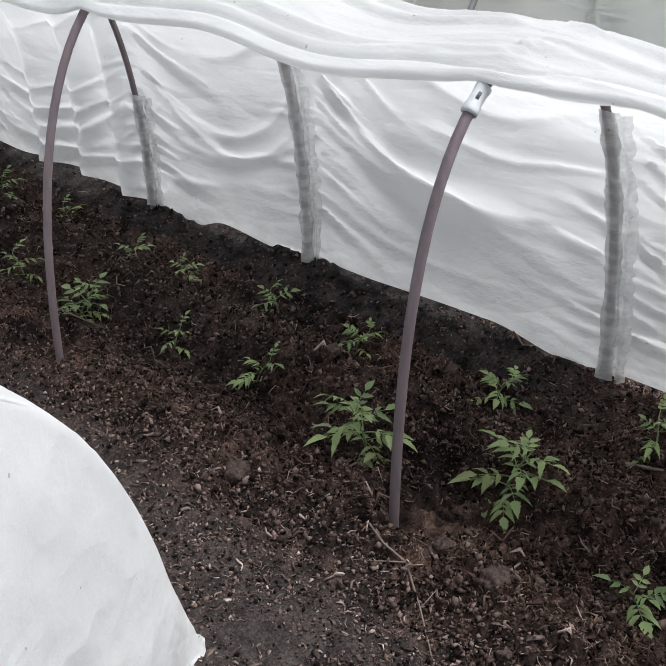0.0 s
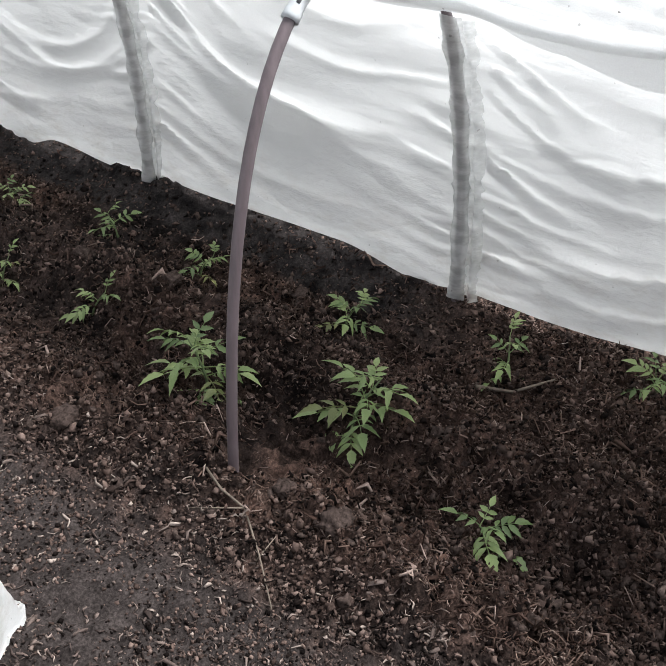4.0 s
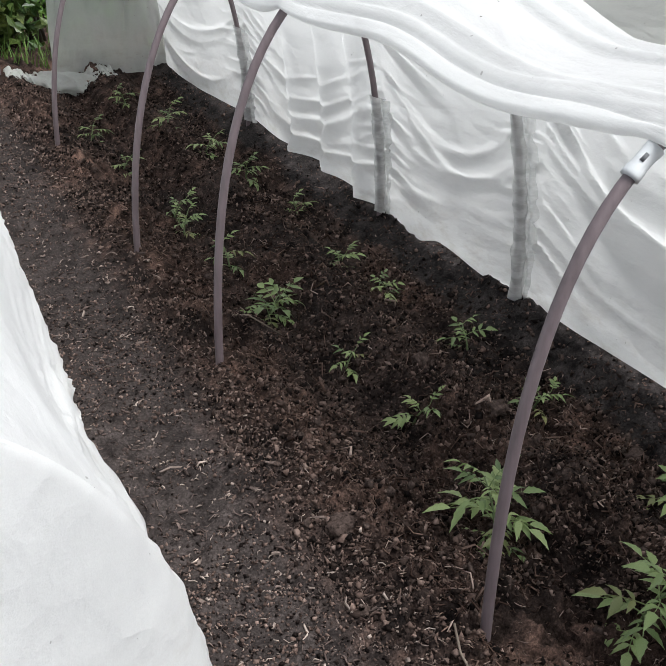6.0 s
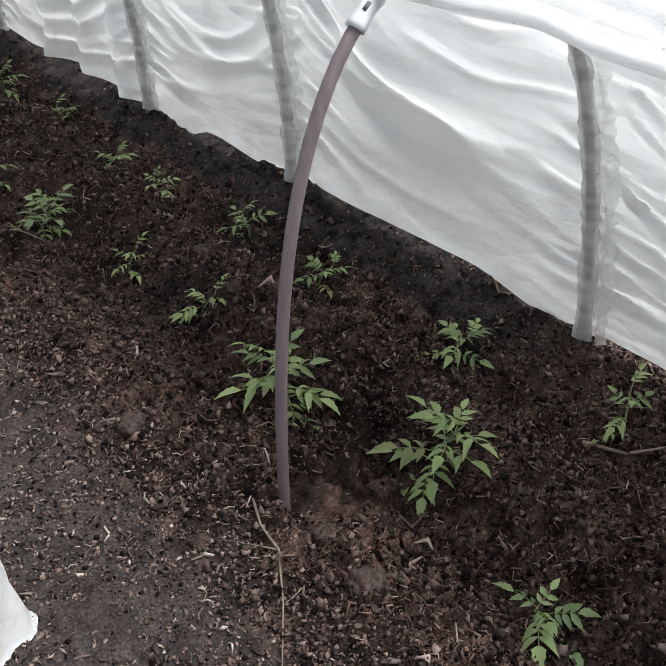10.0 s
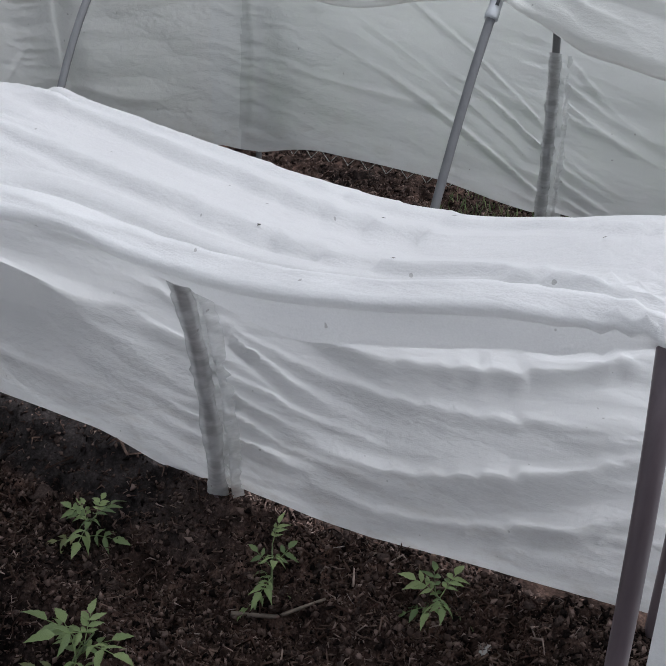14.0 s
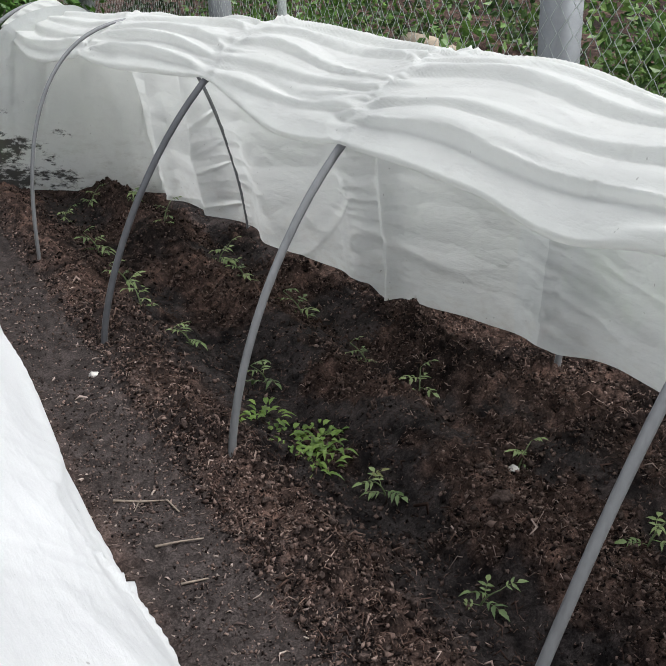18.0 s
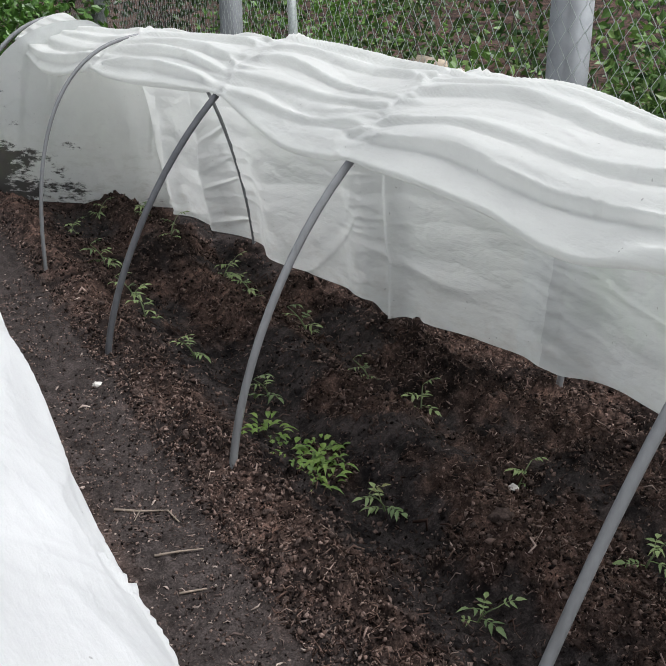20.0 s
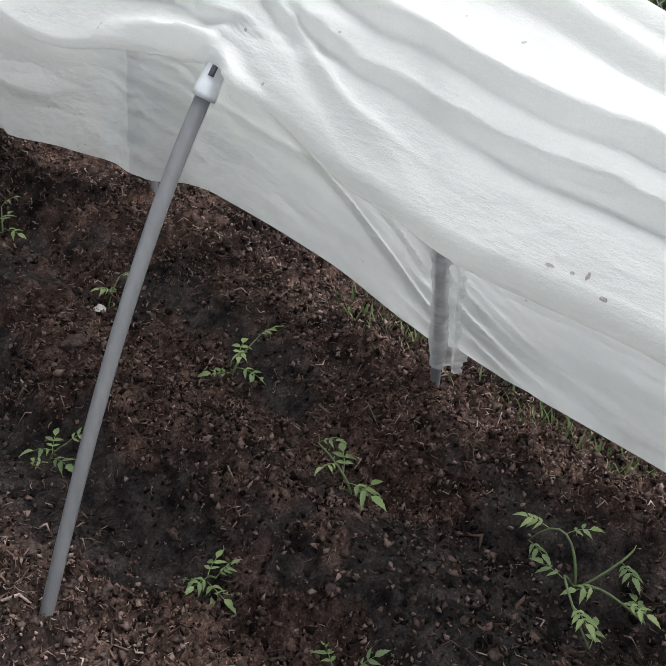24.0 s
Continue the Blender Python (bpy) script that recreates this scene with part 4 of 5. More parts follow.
for k in range(11):
    smudge(mid_end, (0.53 + 0.02 * (k % 4) + 0.004 * k, -1.05, 1.0 - 0.012 * k), 0.004, 0.008 + 0.008 * (k % 3), GRIME, 20 + k, label="dark streak of dirt")
# a plain dark sliver stands in for a small insect on the fleece
scrap = part("insect_sliver", tube([(-0.008, 0, 0), (-0.003, 0.001, 0.002), (0.003, -0.001, 0.002), (0.008, 0.001, 0.001)], lambda k: 0.0017 * (1.05 - abs(k - 0.4)), 7), GRIME)
scrap.matrix_world = Matrix.Translation(Vector(mid_cover.closest_point_on_mesh(Vector((0.46, -1.0, 1.09)))[1]) + Vector((0, 0, 0.003))) @ Matrix.Rotation(-0.3, 4, "Z")
tagged(scrap, "small dark insect-like sliver lying on white fleece", "bark scrap")

# the near tunnel, closed
NEAR = Tunnel([(-0.05, -1.45, -0.53, -0.97, 0.795, 2.0, 1.65), (1.15, -1.45, -0.57, -0.98, 0.83, 2.0, 2.0), (2.4, -1.45, -0.52, -0.97, 0.8, 2.0, 1.9), (3.7, -1.45, -0.51, -0.97, 0.8, 2.0, 1.9), (5.0, -1.45, -0.53, -0.97, 0.8, 2.0, 1.9)], skew=0.2)
for y in (-0.05, 1.15, 2.4, 3.7, 5.0):
    hoop(NEAR, y, PIPE_BROWN, "brown-grey plastic pipe hoop under a fleece cover", "hoops of the near tunnel")
near_cover = cover("row_cover", NEAR, -0.07, 5.0, keyed((-1, 0.02), (6, 0.02)), keyed((-1, 0.01), (6, 0.01)),
                   "white fleece cover drawn down to the soil over hoops", FLEECE, 15, sag=0.05, pull=0.02, billow=0.06, tuck=0.08, wrinkles=((80, -0.6, 0.8, 0.008),),
                   puff=keyed((-0.1, 0.0), (0.1, -0.02), (0.35, -0.045), (0.7, -0.04), (1.1, 0.0), (1.7, 0.03), (2.3, 0.02), (3.7, 0.0), (5, 0.0)),
                   folds=((5, 0.0, 1.2, 1.2, 0.04, 0.12, 0.5), (4, -1.2, 0.0, 1.0, 0.04, 0.1, 0.5), (9, 0.4, 1.3, 1.4, 0.014, 0.05, 0.3)))
end_sheet(NEAR, -0.07, -0.1, FLEECE, 17, parent=near_cover, taut=0.75, flare=0.03)
end_sheet(NEAR, 5.0, 0.2, FLEECE, 18, parent=near_cover)
part("seam", tube([(xx, yy - 0.022, zz + 0.018) for xx, yy, zz in hoop_points(NEAR, -0.05, 60, 0.1, math.pi - 0.7, 0)], lambda k: 0.0045 + 0.0015 * math.sin(k * 57), 8), FLEECE, near_cover, "folded seam over the end hoop")
# fleece left lying in a crumpled bundle at the end of the middle bed
nb, mb = 90, 48
bu, bv = np.meshgrid(np.linspace(0, 1, nb), np.linspace(0, 2 * np.pi, mb))
girth = (0.03 + 0.05 * np.sin(np.pi * np.clip(bu * 0.9 + 0.1, 0, 1))) * (0.55 + 0.9 * creases(bu * 7 + 0.5 * np.cos(bv), bv * 0.6, 4) * (0.6 + 0.6 * np.cos(bv) ** 2))
BX, BY = -0.1 + 0.6 * bu + 0.02 * np.sin(bu * 9), 4.66 + 0.06 * np.sin(bu * 5) + 1.3 * girth * np.cos(bv)
BZ = np.maximum(ground_height(BX, BY) + 0.003, height(0.2, 4.66) + 0.03 + 0.9 * girth * np.sin(bv))
bi = np.arange(nb * mb).reshape(mb, nb)
part_of_mesh("crumpled_fleece", raw_mesh("crumpled_fleece", np.stack([BX, BY, BZ], -1).reshape(-1, 3), np.stack([bi[:-1, :-1], bi[:-1, 1:], bi[1:, 1:], bi[1:, :-1]], -1).reshape(-1, 4)), FLEECE_THIN, mid_cover, "crumpled bundle of fleece on the soil")


# ---- soil crumbs, straw and chips ----
def scatter_points(count, seed, zones):
    """Places on the ground, in zones of x0, x1, y0, y1, share."""
    rng = np.random.RandomState(seed)
    xs, ys = [], []
    for x0, x1, y0, y1, share in zones:
        n = int(count * share)
        xs.append(rng.uniform(x0, x1, n))
        ys.append(y0 + (y1 - y0) * rng.rand(n) ** 1.7)
    x, y = np.concatenate(xs), np.concatenate(ys)
    keep = fbm(x * 3.1, y * 3.1, seed, 3) + 0.25 * rng.rand(len(x)) > 0.48
    keep &= rng.rand(len(x)) > 0.8 * darkened(x, y)
    return x[keep], y[keep], rng


def turns(rng, n, flat=1.0):
    """Random turns; flat below 1 keeps them near the ground plane."""
    yaw, tilt, roll = rng.uniform(0, 2 * np.pi, n), rng.normal(0, 0.9 * flat, n), rng.uniform(0, 2 * np.pi, n)
    cy, sy, ct, st, cr, sr = np.cos(yaw), np.sin(yaw), np.cos(tilt), np.sin(tilt), np.cos(roll), np.sin(roll)
    a = np.stack([np.stack([cy * ct, -sy, cy * st], -1), np.stack([sy * ct, cy, sy * st], -1), np.stack([-st, 0 * ct, ct], -1)], -2)
    b = np.stack([np.stack([1 + 0 * cr, 0 * cr, 0 * cr], -1), np.stack([0 * cr, cr, -sr], -1), np.stack([0 * cr, sr, cr], -1)], -2)
    return a @ b


def many(name, base_v, base_f, place, turn, size, jitter, rng, mat, label, category):
    n, k = len(place), len(base_v)
    v = base_v[None] * size[:, None, :] * (1 + jitter * rng.normal(0, 1, (n, k, 1)))
    v = np.einsum("nij,nkj->nki", turn, v) + place[:, None, :]
    f = (base_f[None] + k * np.arange(n)[:, None, None]).reshape(-1, base_f.shape[1])
    me = bpy.data.meshes.new(name)
    me.vertices.add(n * k)
    me.vertices.foreach_set("co", v.ravel())
    me.loops.add(f.size)
    me.loops.foreach_set("vertex_index", f.ravel())
    me.polygons.add(len(f))
    me.polygons.foreach_set("loop_start", np.arange(0, f.size, f.shape[1]))
    me.update()
    me.validate()
    me.materials.append(mat)
    return tagged(new(name, me), label, category, kind="stuff")


# an angular crumb with eight facets
ICO_V = np.array([(1, 0, 0.1), (-1, 0.15, 0), (0.1, 1, 0), (0, -1, 0.12), (0.2, 0, 1), (0, 0.2, -1)], float)
ICO_F = np.array([(0, 2, 4), (2, 1, 4), (1, 3, 4), (3, 0, 4), (2, 0, 5), (1, 2, 5), (3, 1, 5), (0, 3, 5)])
BEDS = [(-0.2, 1.0, -1.1, 4.6, 0.52), (1.4, 3.25, -1.1, 5.0, 0.62)]
PATHS = [(-0.62, -0.1, -0.6, 4.6, 0.6), (0.9, 1.5, -0.6, 5.0, 0.4)]

x, y, rng = scatter_points(150000, 21, BEDS)
s = np.minimum(0.002 + 0.0025 * rng.gamma(1.0, 0.8, len(x)), 0.009)
size = s[:, None] * rng.uniform(0.6, 1.35, (len(x), 3))
many("soil_crumbs", ICO_V, ICO_F, np.stack([x, y, ground_height(x, y) + s * 0.45], -1), turns(rng, len(x)), size, 0.36, rng, CLOD, "dark crumbs and clods of loose garden soil", "soil")
x, y, rng = scatter_points(50000, 22, PATHS)
s = np.minimum(0.0014 + 0.002 * rng.gamma(1.2, 0.7, len(x)), 0.006)
many("path_crumbs", ICO_V, ICO_F, np.stack([x, y, ground_height(x, y) + s * 0.3], -1), turns(rng, len(x)), s[:, None] * rng.uniform(0.6, 1.3, (len(x), 3)), 0.2, rng, CLOD, "small dark crumbs of soil on trodden paths", "soil")

# lumps of soil, with finer facets
bm = bmesh.new()
bmesh.ops.create_icosphere(bm, subdivisions=2, radius=1.0)
LUMP_V, LUMP_F = np.array([v.co[:] for v in bm.verts]), np.array([[v.index for v in f.verts] for f in bm.faces])
bm.free()
x, y, rng = scatter_points(7000, 27, BEDS)
s = np.minimum(0.003 + 0.0035 * rng.gamma(1.2, 0.8, len(x)), 0.012)
many("soil_lumps", LUMP_V, LUMP_F, np.stack([x, y, ground_height(x, y) + s * 0.1], -1), turns(rng, len(x)), s[:, None] * rng.uniform(0.6, 1.3, (len(x), 3)), 0.3, rng, PEAT, "rough lumps of dark peaty soil", "soil")

# a bent splinter: three rings of three
SPL_V, SPL_F = [], []
for i, (px, pz) in enumerate(((-0.5, 0.0), (0.0, 0.16), (0.5, -0.05))):
    for k in range(3):
        a = 2 * math.pi * k / 3
        w = 0.06 * (0.7 if i != 1 else 1.0)
        SPL_V.append((px, w * math.cos(a), pz + w * 0.6 * math.sin(a)))
for i in range(2):
    for k in range(3):
        a, b = 3 * i + k, 3 * i + (k + 1) % 3
        SPL_F += [(a, b, b + 3), (a, b + 3, a + 3)]
SPL_F += [(0, 2, 1), (6, 7, 8)]
SPL_V, SPL_F = np.array(SPL_V), np.array(SPL_F)
x, y, rng = scatter_points(42000, 25, BEDS)
ln = 0.005 + 0.006 * rng.gamma(1.5, 0.7, len(x))
size = np.stack([ln, 0.055 * rng.uniform(0.5, 1.6, len(x)), ln * rng.uniform(0.6, 2.6, len(x)) + 0.02 * rng.rand(len(x))], -1)
many("soil_flakes", SPL_V, SPL_F, np.stack([x, y, ground_height(x, y) + 0.004], -1), turns(rng, len(x), 0.8), size, 0.2, rng, CLOD, "curled dark flakes of peaty soil", "soil")
x, y, rng = scatter_points(15000, 23, BEDS)
ln = 0.006 + 0.008 * rng.gamma(1.6, 0.7, len(x))
size = np.stack([ln, 0.022 * ln**0.5 * rng.uniform(0.7, 2.4, len(x)) + 0.008, ln * rng.uniform(0.3, 1.6, len(x))], -1)
many("straw_bits", SPL_V, SPL_F, np.stack([x, y, ground_height(x, y) + 0.004], -1), turns(rng, len(x), 0.4), size, 0.1, rng, STRAW, "bits of straw and root fibre in the soil", "straw")
x, y, rng = scatter_points(44000, 26, [(1.4, 2.9, -0.9, 3.0, 0.75), (-0.1, 0.95, -0.8, 2.5, 0.6)])
ln = 0.006 + 0.011 * rng.gamma(1.5, 0.7, len(x))
size = np.stack([ln, 0.022 + 0 * ln, ln * rng.uniform(0.8, 2.6, len(x))], -1)
many("root_fibres", SPL_V * (1, 1, 1.4), SPL_F, np.stack([x, y, ground_height(x, y) + 0.004], -1), turns(rng, len(x), 0.35), size, 0.08, rng, FIBRE, "curled red-brown root fibres in the peat", "root fibres")
x, y, rng = scatter_points(13000, 24, PATHS)
ln = np.minimum(0.004 + 0.009 * rng.gamma(1.1, 0.9, len(x)), 0.05)
size = np.stack([ln, 0.045 * rng.uniform(0.4, 2.2, len(x)), ln * rng.uniform(0.2, 1.3, len(x)) + 0.01], -1)
many("wood_chips", SPL_V, SPL_F, np.stack([x, y, ground_height(x, y) + 0.002], -1), turns(rng, len(x), 0.2), size, 0.12, rng, CHIPS, "pale wood chips trodden into the paths", "wood chips")


# ---- young plants ----
def leaflet(bm, base, way, up, length, width, droop):
    """One pointed leaflet with notched lobes, folded along its midrib and curling down."""
    way, up = way.normalized(), up.normalized()
    across = way.cross(up).normalized()
    up = across.cross(way).normalized()
    prof = ((0.0, 0.04), (0.1, 0.55), (0.24, 1.0), (0.36, 0.84), (0.46, 0.94), (0.6, 0.62), (0.7, 0.6), (0.84, 0.27), (1.0, 0.02))
    rows = []
    for t, w in prof:
        mid = base + way * length * t - Vector((0, 0, 1)) * droop * length * t * t
        fold, fwd = up * width * 0.16 * w, way * length * 0.07 * w
        rows.append([bm.verts.new(mid + across * width * w * 0.5 + fold + fwd), bm.verts.new(mid), bm.verts.new(mid - across * width * w * 0.5 + fold + fwd)])
    for a, b in zip(rows, rows[1:]):
        for k in range(2):
            bm.faces.new((a[k], a[k + 1], b[k + 1], b[k]))


def compound_leaf(seed, pairs=3):
    """A tomato leaf, 1 long, along +x: a bowed stalk, bare at first, with pairs of lobed leaflets and a large one at the tip."""
    rnd = random.Random(seed)
    bend = rnd.uniform(-0.25, 0.25)
    pts = [Vector((t, bend * t * t, 0.3 * t - 0.5 * t * t)) for t in (i / 10 * 0.7 for i in range(11))]
    bm = tube(pts, lambda s: 0.015 - 0.008 * s, 5)
    for k in range(pairs):
        i = 4 + int(k * 6.5 / pairs)
        p, d = pts[i], (pts[min(i + 1, 10)] - pts[i - 1]).normalized()
        grow = 0.8 + 0.3 * (k / max(1, pairs - 1))
        for side in (-1, 1):
            lean = rnd.uniform(-0.25, 0.12)
            way = d * rnd.uniform(0.45, 0.8) + Vector((0, side, lean))
            leaflet(bm, p, way, Vector((0, 0, 1)), grow * rnd.uniform(0.3, 0.4), grow * rnd.uniform(0.12, 0.17), rnd.uniform(0.2, 0.7))
    leaflet(bm, pts[-1], pts[-1] - pts[-3] + Vector((0, 0, 0.03)), Vector((0, 0, 1)), 0.44, 0.21, rnd.uniform(0.3, 0.6))
    me = bpy.data.meshes.new("leaf")
    bm.to_mesh(me)
    bm.free()
    return me


LEAVES = [compound_leaf(k, 2 if k % 3 else 3) for k in range(9)]
PALE_LEAVES = [compound_leaf(k, 2) for k in (8, 9)]
for me in LEAVES:
    me.materials.append(LEAF)
for me in PALE_LEAVES:
    me.materials.append(LEAF_PALE)


def seedling(x, y, tall, spread, seed, label, group, leaves=7, pale=0.12, lean=0.0):
    rnd = random.Random(seed)
    z = height(x, y) - 0.01
    e = thing("tomato_plant", label, "tomato plant", group, (x, y, z))
    la = rnd.uniform(0, 6.28)
    pts = [Vector((lean * tall * t * t * math.cos(la), lean * tall * t * t * math.sin(la), tall * 0.75 * t)) for t in (i / 6 for i in range(7))]
    part("stem", tube(pts, lambda s: 0.004 * (1 - 0.6 * s) * (0.6 + tall * 3), 7), STEM, e)
    for i in range(leaves):
        f = (i + 0.6) / leaves
        at = pts[min(6, int(f * 6.5))]
        old = rnd.random() < pale * (1.6 if f < 0.4 else 0.5)
        me = rnd.choice(PALE_LEAVES if old else LEAVES)
        ob = part_of_mesh("leaf", me, LEAF, e, "yellowing leaf" if old else "")
        az = i * 2.4 + rnd.uniform(-0.4, 0.4)
        rise = 0.05 + 0.6 * f**2 + rnd.uniform(-0.2, 0.15)
        sc = spread * (0.8 - 0.5 * abs(f - 0.45)) * rnd.uniform(0.75, 1.1)
        ob.matrix_local = Matrix.Translation(at) @ Matrix.Rotation(az, 4, "Z") @ Matrix.Rotation(-rise, 4, "Y") @ Matrix.Rotation(rnd.uniform(-0.4, 0.4), 4, "X") @ Matrix.Scale(sc, 4)
    return e


MID_PLANTS = [(0.09, 3.51, 0.16, 0.12), (0.38, 3.94, 0.16, 0.12), (0.43, 3.37, 0.16, 0.13), (0.11, 3.02, 0.15, 0.1), (0.49, 3.0, 0.14, 0.12), (0.17, 2.49, 0.19, 0.11), (0.58, 2.74, 0.18, 0.15),
              (0.62, 2.28, 0.12, 0.11), (0.12, 2.2, 0.14, 0.1), (0.18, 1.88, 0.14, 0.12), (0.18, 1.54, 0.2, 0.17), (0.55, 1.77, 0.11, 0.11), (0.58, 1.46, 0.09, 0.1), (0.28, 1.16, 0.12, 0.11),
              (0.66, 1.08, 0.13, 0.12), (0.3, 0.79, 0.13, 0.13), (0.63, 0.7, 0.14, 0.12), (0.21, 0.27, 0.21, 0.17), (0.67, 0.2, 0.18, 0.14), (0.33, -0.07, 0.22, 0.19), (0.22, -0.49, 0.14, 0.15),
              (0.75, -0.25, 0.17, 0.13), (0.86, -0.59, 0.15, 0.14)]
FAR_PLANTS = [(1.75, 4.12, 0.1, 0.1), (1.98, 4.39, 0.12, 0.11), (2.15, 4.05, 0.13, 0.13), (2.12, 3.49, 0.14, 0.1), (1.75, 3.42, 0.13, 0.13), (1.76, 2.96, 0.16, 0.12), (2.2, 2.96, 0.13, 0.14),
              (2.18, 2.59, 0.13, 0.1), (1.72, 2.66, 0.15, 0.12), (1.78, 2.22, 0.15, 0.12), (2.28, 2.23, 0.16, 0.13), (1.92, 1.8, 0.16, 0.13), (2.31, 1.74, 0.13, 0.12), (2.34, 1.42, 0.11, 0.12),
              (1.92, 0.95, 0.12, 0.11), (2.36, 0.88, 0.12, 0.11), (1.87, 0.4, 0.1, 0.11), (2.38, 0.35, 0.14, 0.12), (2.29, -0.16, 0.17, 0.13), (1.9, -0.13, 0.14, 0.12), (1.91, -0.47, 0.13, 0.14)]
for i, (x, y, t, sp) in enumerate(MID_PLANTS):
    seedling(x, y, t * 0.8, sp, 100 + i, ("bushy" if sp > 0.15 else "small") + " young tomato plant in a soil furrow", "tomato plants in the middle tunnel", 18 if sp > 0.15 else 9, 0.08, 0.4)
for i, (x, y, t, sp) in enumerate(FAR_PLANTS):
    seedling(x, y, t, sp, 200 + i, "young tomato plant with sparse leaves in a furrow", "tomato plants in the far tunnel", 6, 0.05, 0.5)

# a straggling plant with bowed runners
sprawl = thing("tomato_plant", "straggling tomato plant with long bowed pale stems", "tomato plant", "tomato plants in the far tunnel", (2.42, -0.66, height(2.42, -0.66)))
for k, (az, reach, rise) in enumerate(((2.9, 0.2, 0.12), (3.7, 0.16, 0.09), (5.2, 0.17, 0.07), (0.7, 0.12, 0.1))):
    pts = [Vector((reach * t * math.cos(az + 0.9 * t), reach * t * math.sin(az + 0.9 * t), rise * math.sin(2.6 * t) + 0.005)) for t in (i / 8 for i in range(9))]
    part("stem", tube(pts, lambda s: 0.0035 - 0.0015 * s, 6), STEM, sprawl)
    for i in (4, 6, 8):
        ob = part_of_mesh("leaf", LEAVES[(k + i) % 6], LEAF, sprawl)
        ob.matrix_local = Matrix.Translation(pts[i]) @ Matrix.Rotation(az + 1.2 * (i - 5), 4, "Z") @ Matrix.Rotation(-0.2, 4, "Y") @ Matrix.Scale(0.07, 4)

# weeds among the far plants
for i, (dx, dy, n) in enumerate(((0.0, -0.04, 34), (0.03, -0.15, 34), (0.0, 0.12, 30), (0.13, -0.02, 28), (0.01, -0.24, 22), (0.1, -0.13, 26))):
    e = thing("weed_tuft", "bright green weed tuft growing beside a pipe hoop", "weed", "weeds in the far tunnel", (1.78 + dx, 1.38 + dy, height(1.78 + dx, 1.38 + dy)))
    rnd = random.Random(i)
    for k in range(n):
        bm = bmesh.new()
        az = rnd.uniform(0, 6.28)
        way = Vector((math.cos(az), math.sin(az), rnd.uniform(0.3, 1.0)))
        leaflet(bm, Vector((rnd.uniform(0.0, 0.08) * math.cos(az), rnd.uniform(0.0, 0.08) * math.sin(az), rnd.uniform(0.0, 0.03))), way, Vector((0, 0, 1)), rnd.uniform(0.03, 0.065), rnd.uniform(0.012, 0.022), 0.6)
        part("leaf", bm, WEED_FRESH, e)


# ---- twigs, clods and litter ----
def twig(points, radius, label, forks=()):
    e = thing("twig", label, "twig", "", points[0])
    o = Vector(points[0])
    part("shoot", tube([Vector(p) - o for p in points], lambda s: radius * (1 - 0.5 * s), 6), TWIG, e)
    for f in forks:
        part("side_shoot", tube([Vector(p) - o for p in f], lambda s: radius * 0.6 * (1 - 0.5 * s), 5), TWIG, e)
    return e


def on_soil(*xy, up=0.006):
    return [(x, y, height(x, y) + up) for x, y in xy]


twig(on_soil((-0.06, 0.02), (-0.09, -0.05), (-0.1, -0.12), (-0.15, -0.2), (-0.22, -0.29)), 0.003, "forked dry twig lying on the soil", [on_soil((-0.1, -0.12), (-0.12, -0.06), (-0.15, -0.01)), on_soil((-0.16, -0.2), (-0.11, -0.21))])
twig(on_soil((0.66, -0.21), (0.71, -0.29), (0.77, -0.37)), 0.006, "peeled dry twig lying by a tomato plant")
twig(on_soil((-0.02, 1.42), (0.06, 1.39), (0.16, 1.37), up=0.02), 0.004, "thin dry twig lying in a furrow")
twig(on_soil((1.18, 1.24), (1.25, 1.22), (1.32, 1.17), (1.33, 1.1)), 0.0045, "bent dry root lying on the path", [on_soil((1.25, 1.22), (1.22, 1.17))])
twig(on_soil((1.21, 0.95), (1.28, 0.95), (1.34, 0.93)), 0.004, "short dry twig on the path")
twig(on_soil((1.22, 0.78), (1.29, 0.77)), 0.004, "short pale twig on the path")


def clod(x, y, r, seed, label, mat, name="soil_clod", category="clod"):
    bm = bmesh.new()
    bmesh.ops.create_icosphere(bm, subdivisions=3, radius=r)
    for v in bm.verts:
        v.co *= 1 + 0.55 * (noise.noise(v.co / r * 1.6 + Vector((seed, 0, 0)))) + 0.5 * noise.noise(v.co / r * 4.5 + Vector((0, seed, 0)))
        v.co.z *= 0.62
    ob = part(name, bm, mat)
    ob.location = (x, y, height(x, y) + 0.25 * r)
    return tagged(ob, label, category, "clods on the beds")


for i, (x, y, r) in enumerate(((-0.11, 0.39, 0.036), (-0.02, -0.16, 0.022), (0.44, 0.62, 0.03), (0.74, 0.4, 0.03), (-0.04, -0.3, 0.03), (0.0, 0.06, 0.018), (0.41, 0.95, 0.025), (2.1, 0.62, 0.03), (1.66, 0.1, 0.025), (1.7, 0.42, 0.02))):
    clod(x, y, r, i, "brown lump of peaty soil on the bed" if i else "brown fibrous lump of peat on the bed", PEAT)
for i, (x, y) in enumerate(((1.35, 2.06), (2.31, 0.84), (-0.6, 4.6), (0.83, -0.7))):
    clod(x, y, 0.016, 30 + i, "small pale stone on the soil", STONE, "stone", "stone")


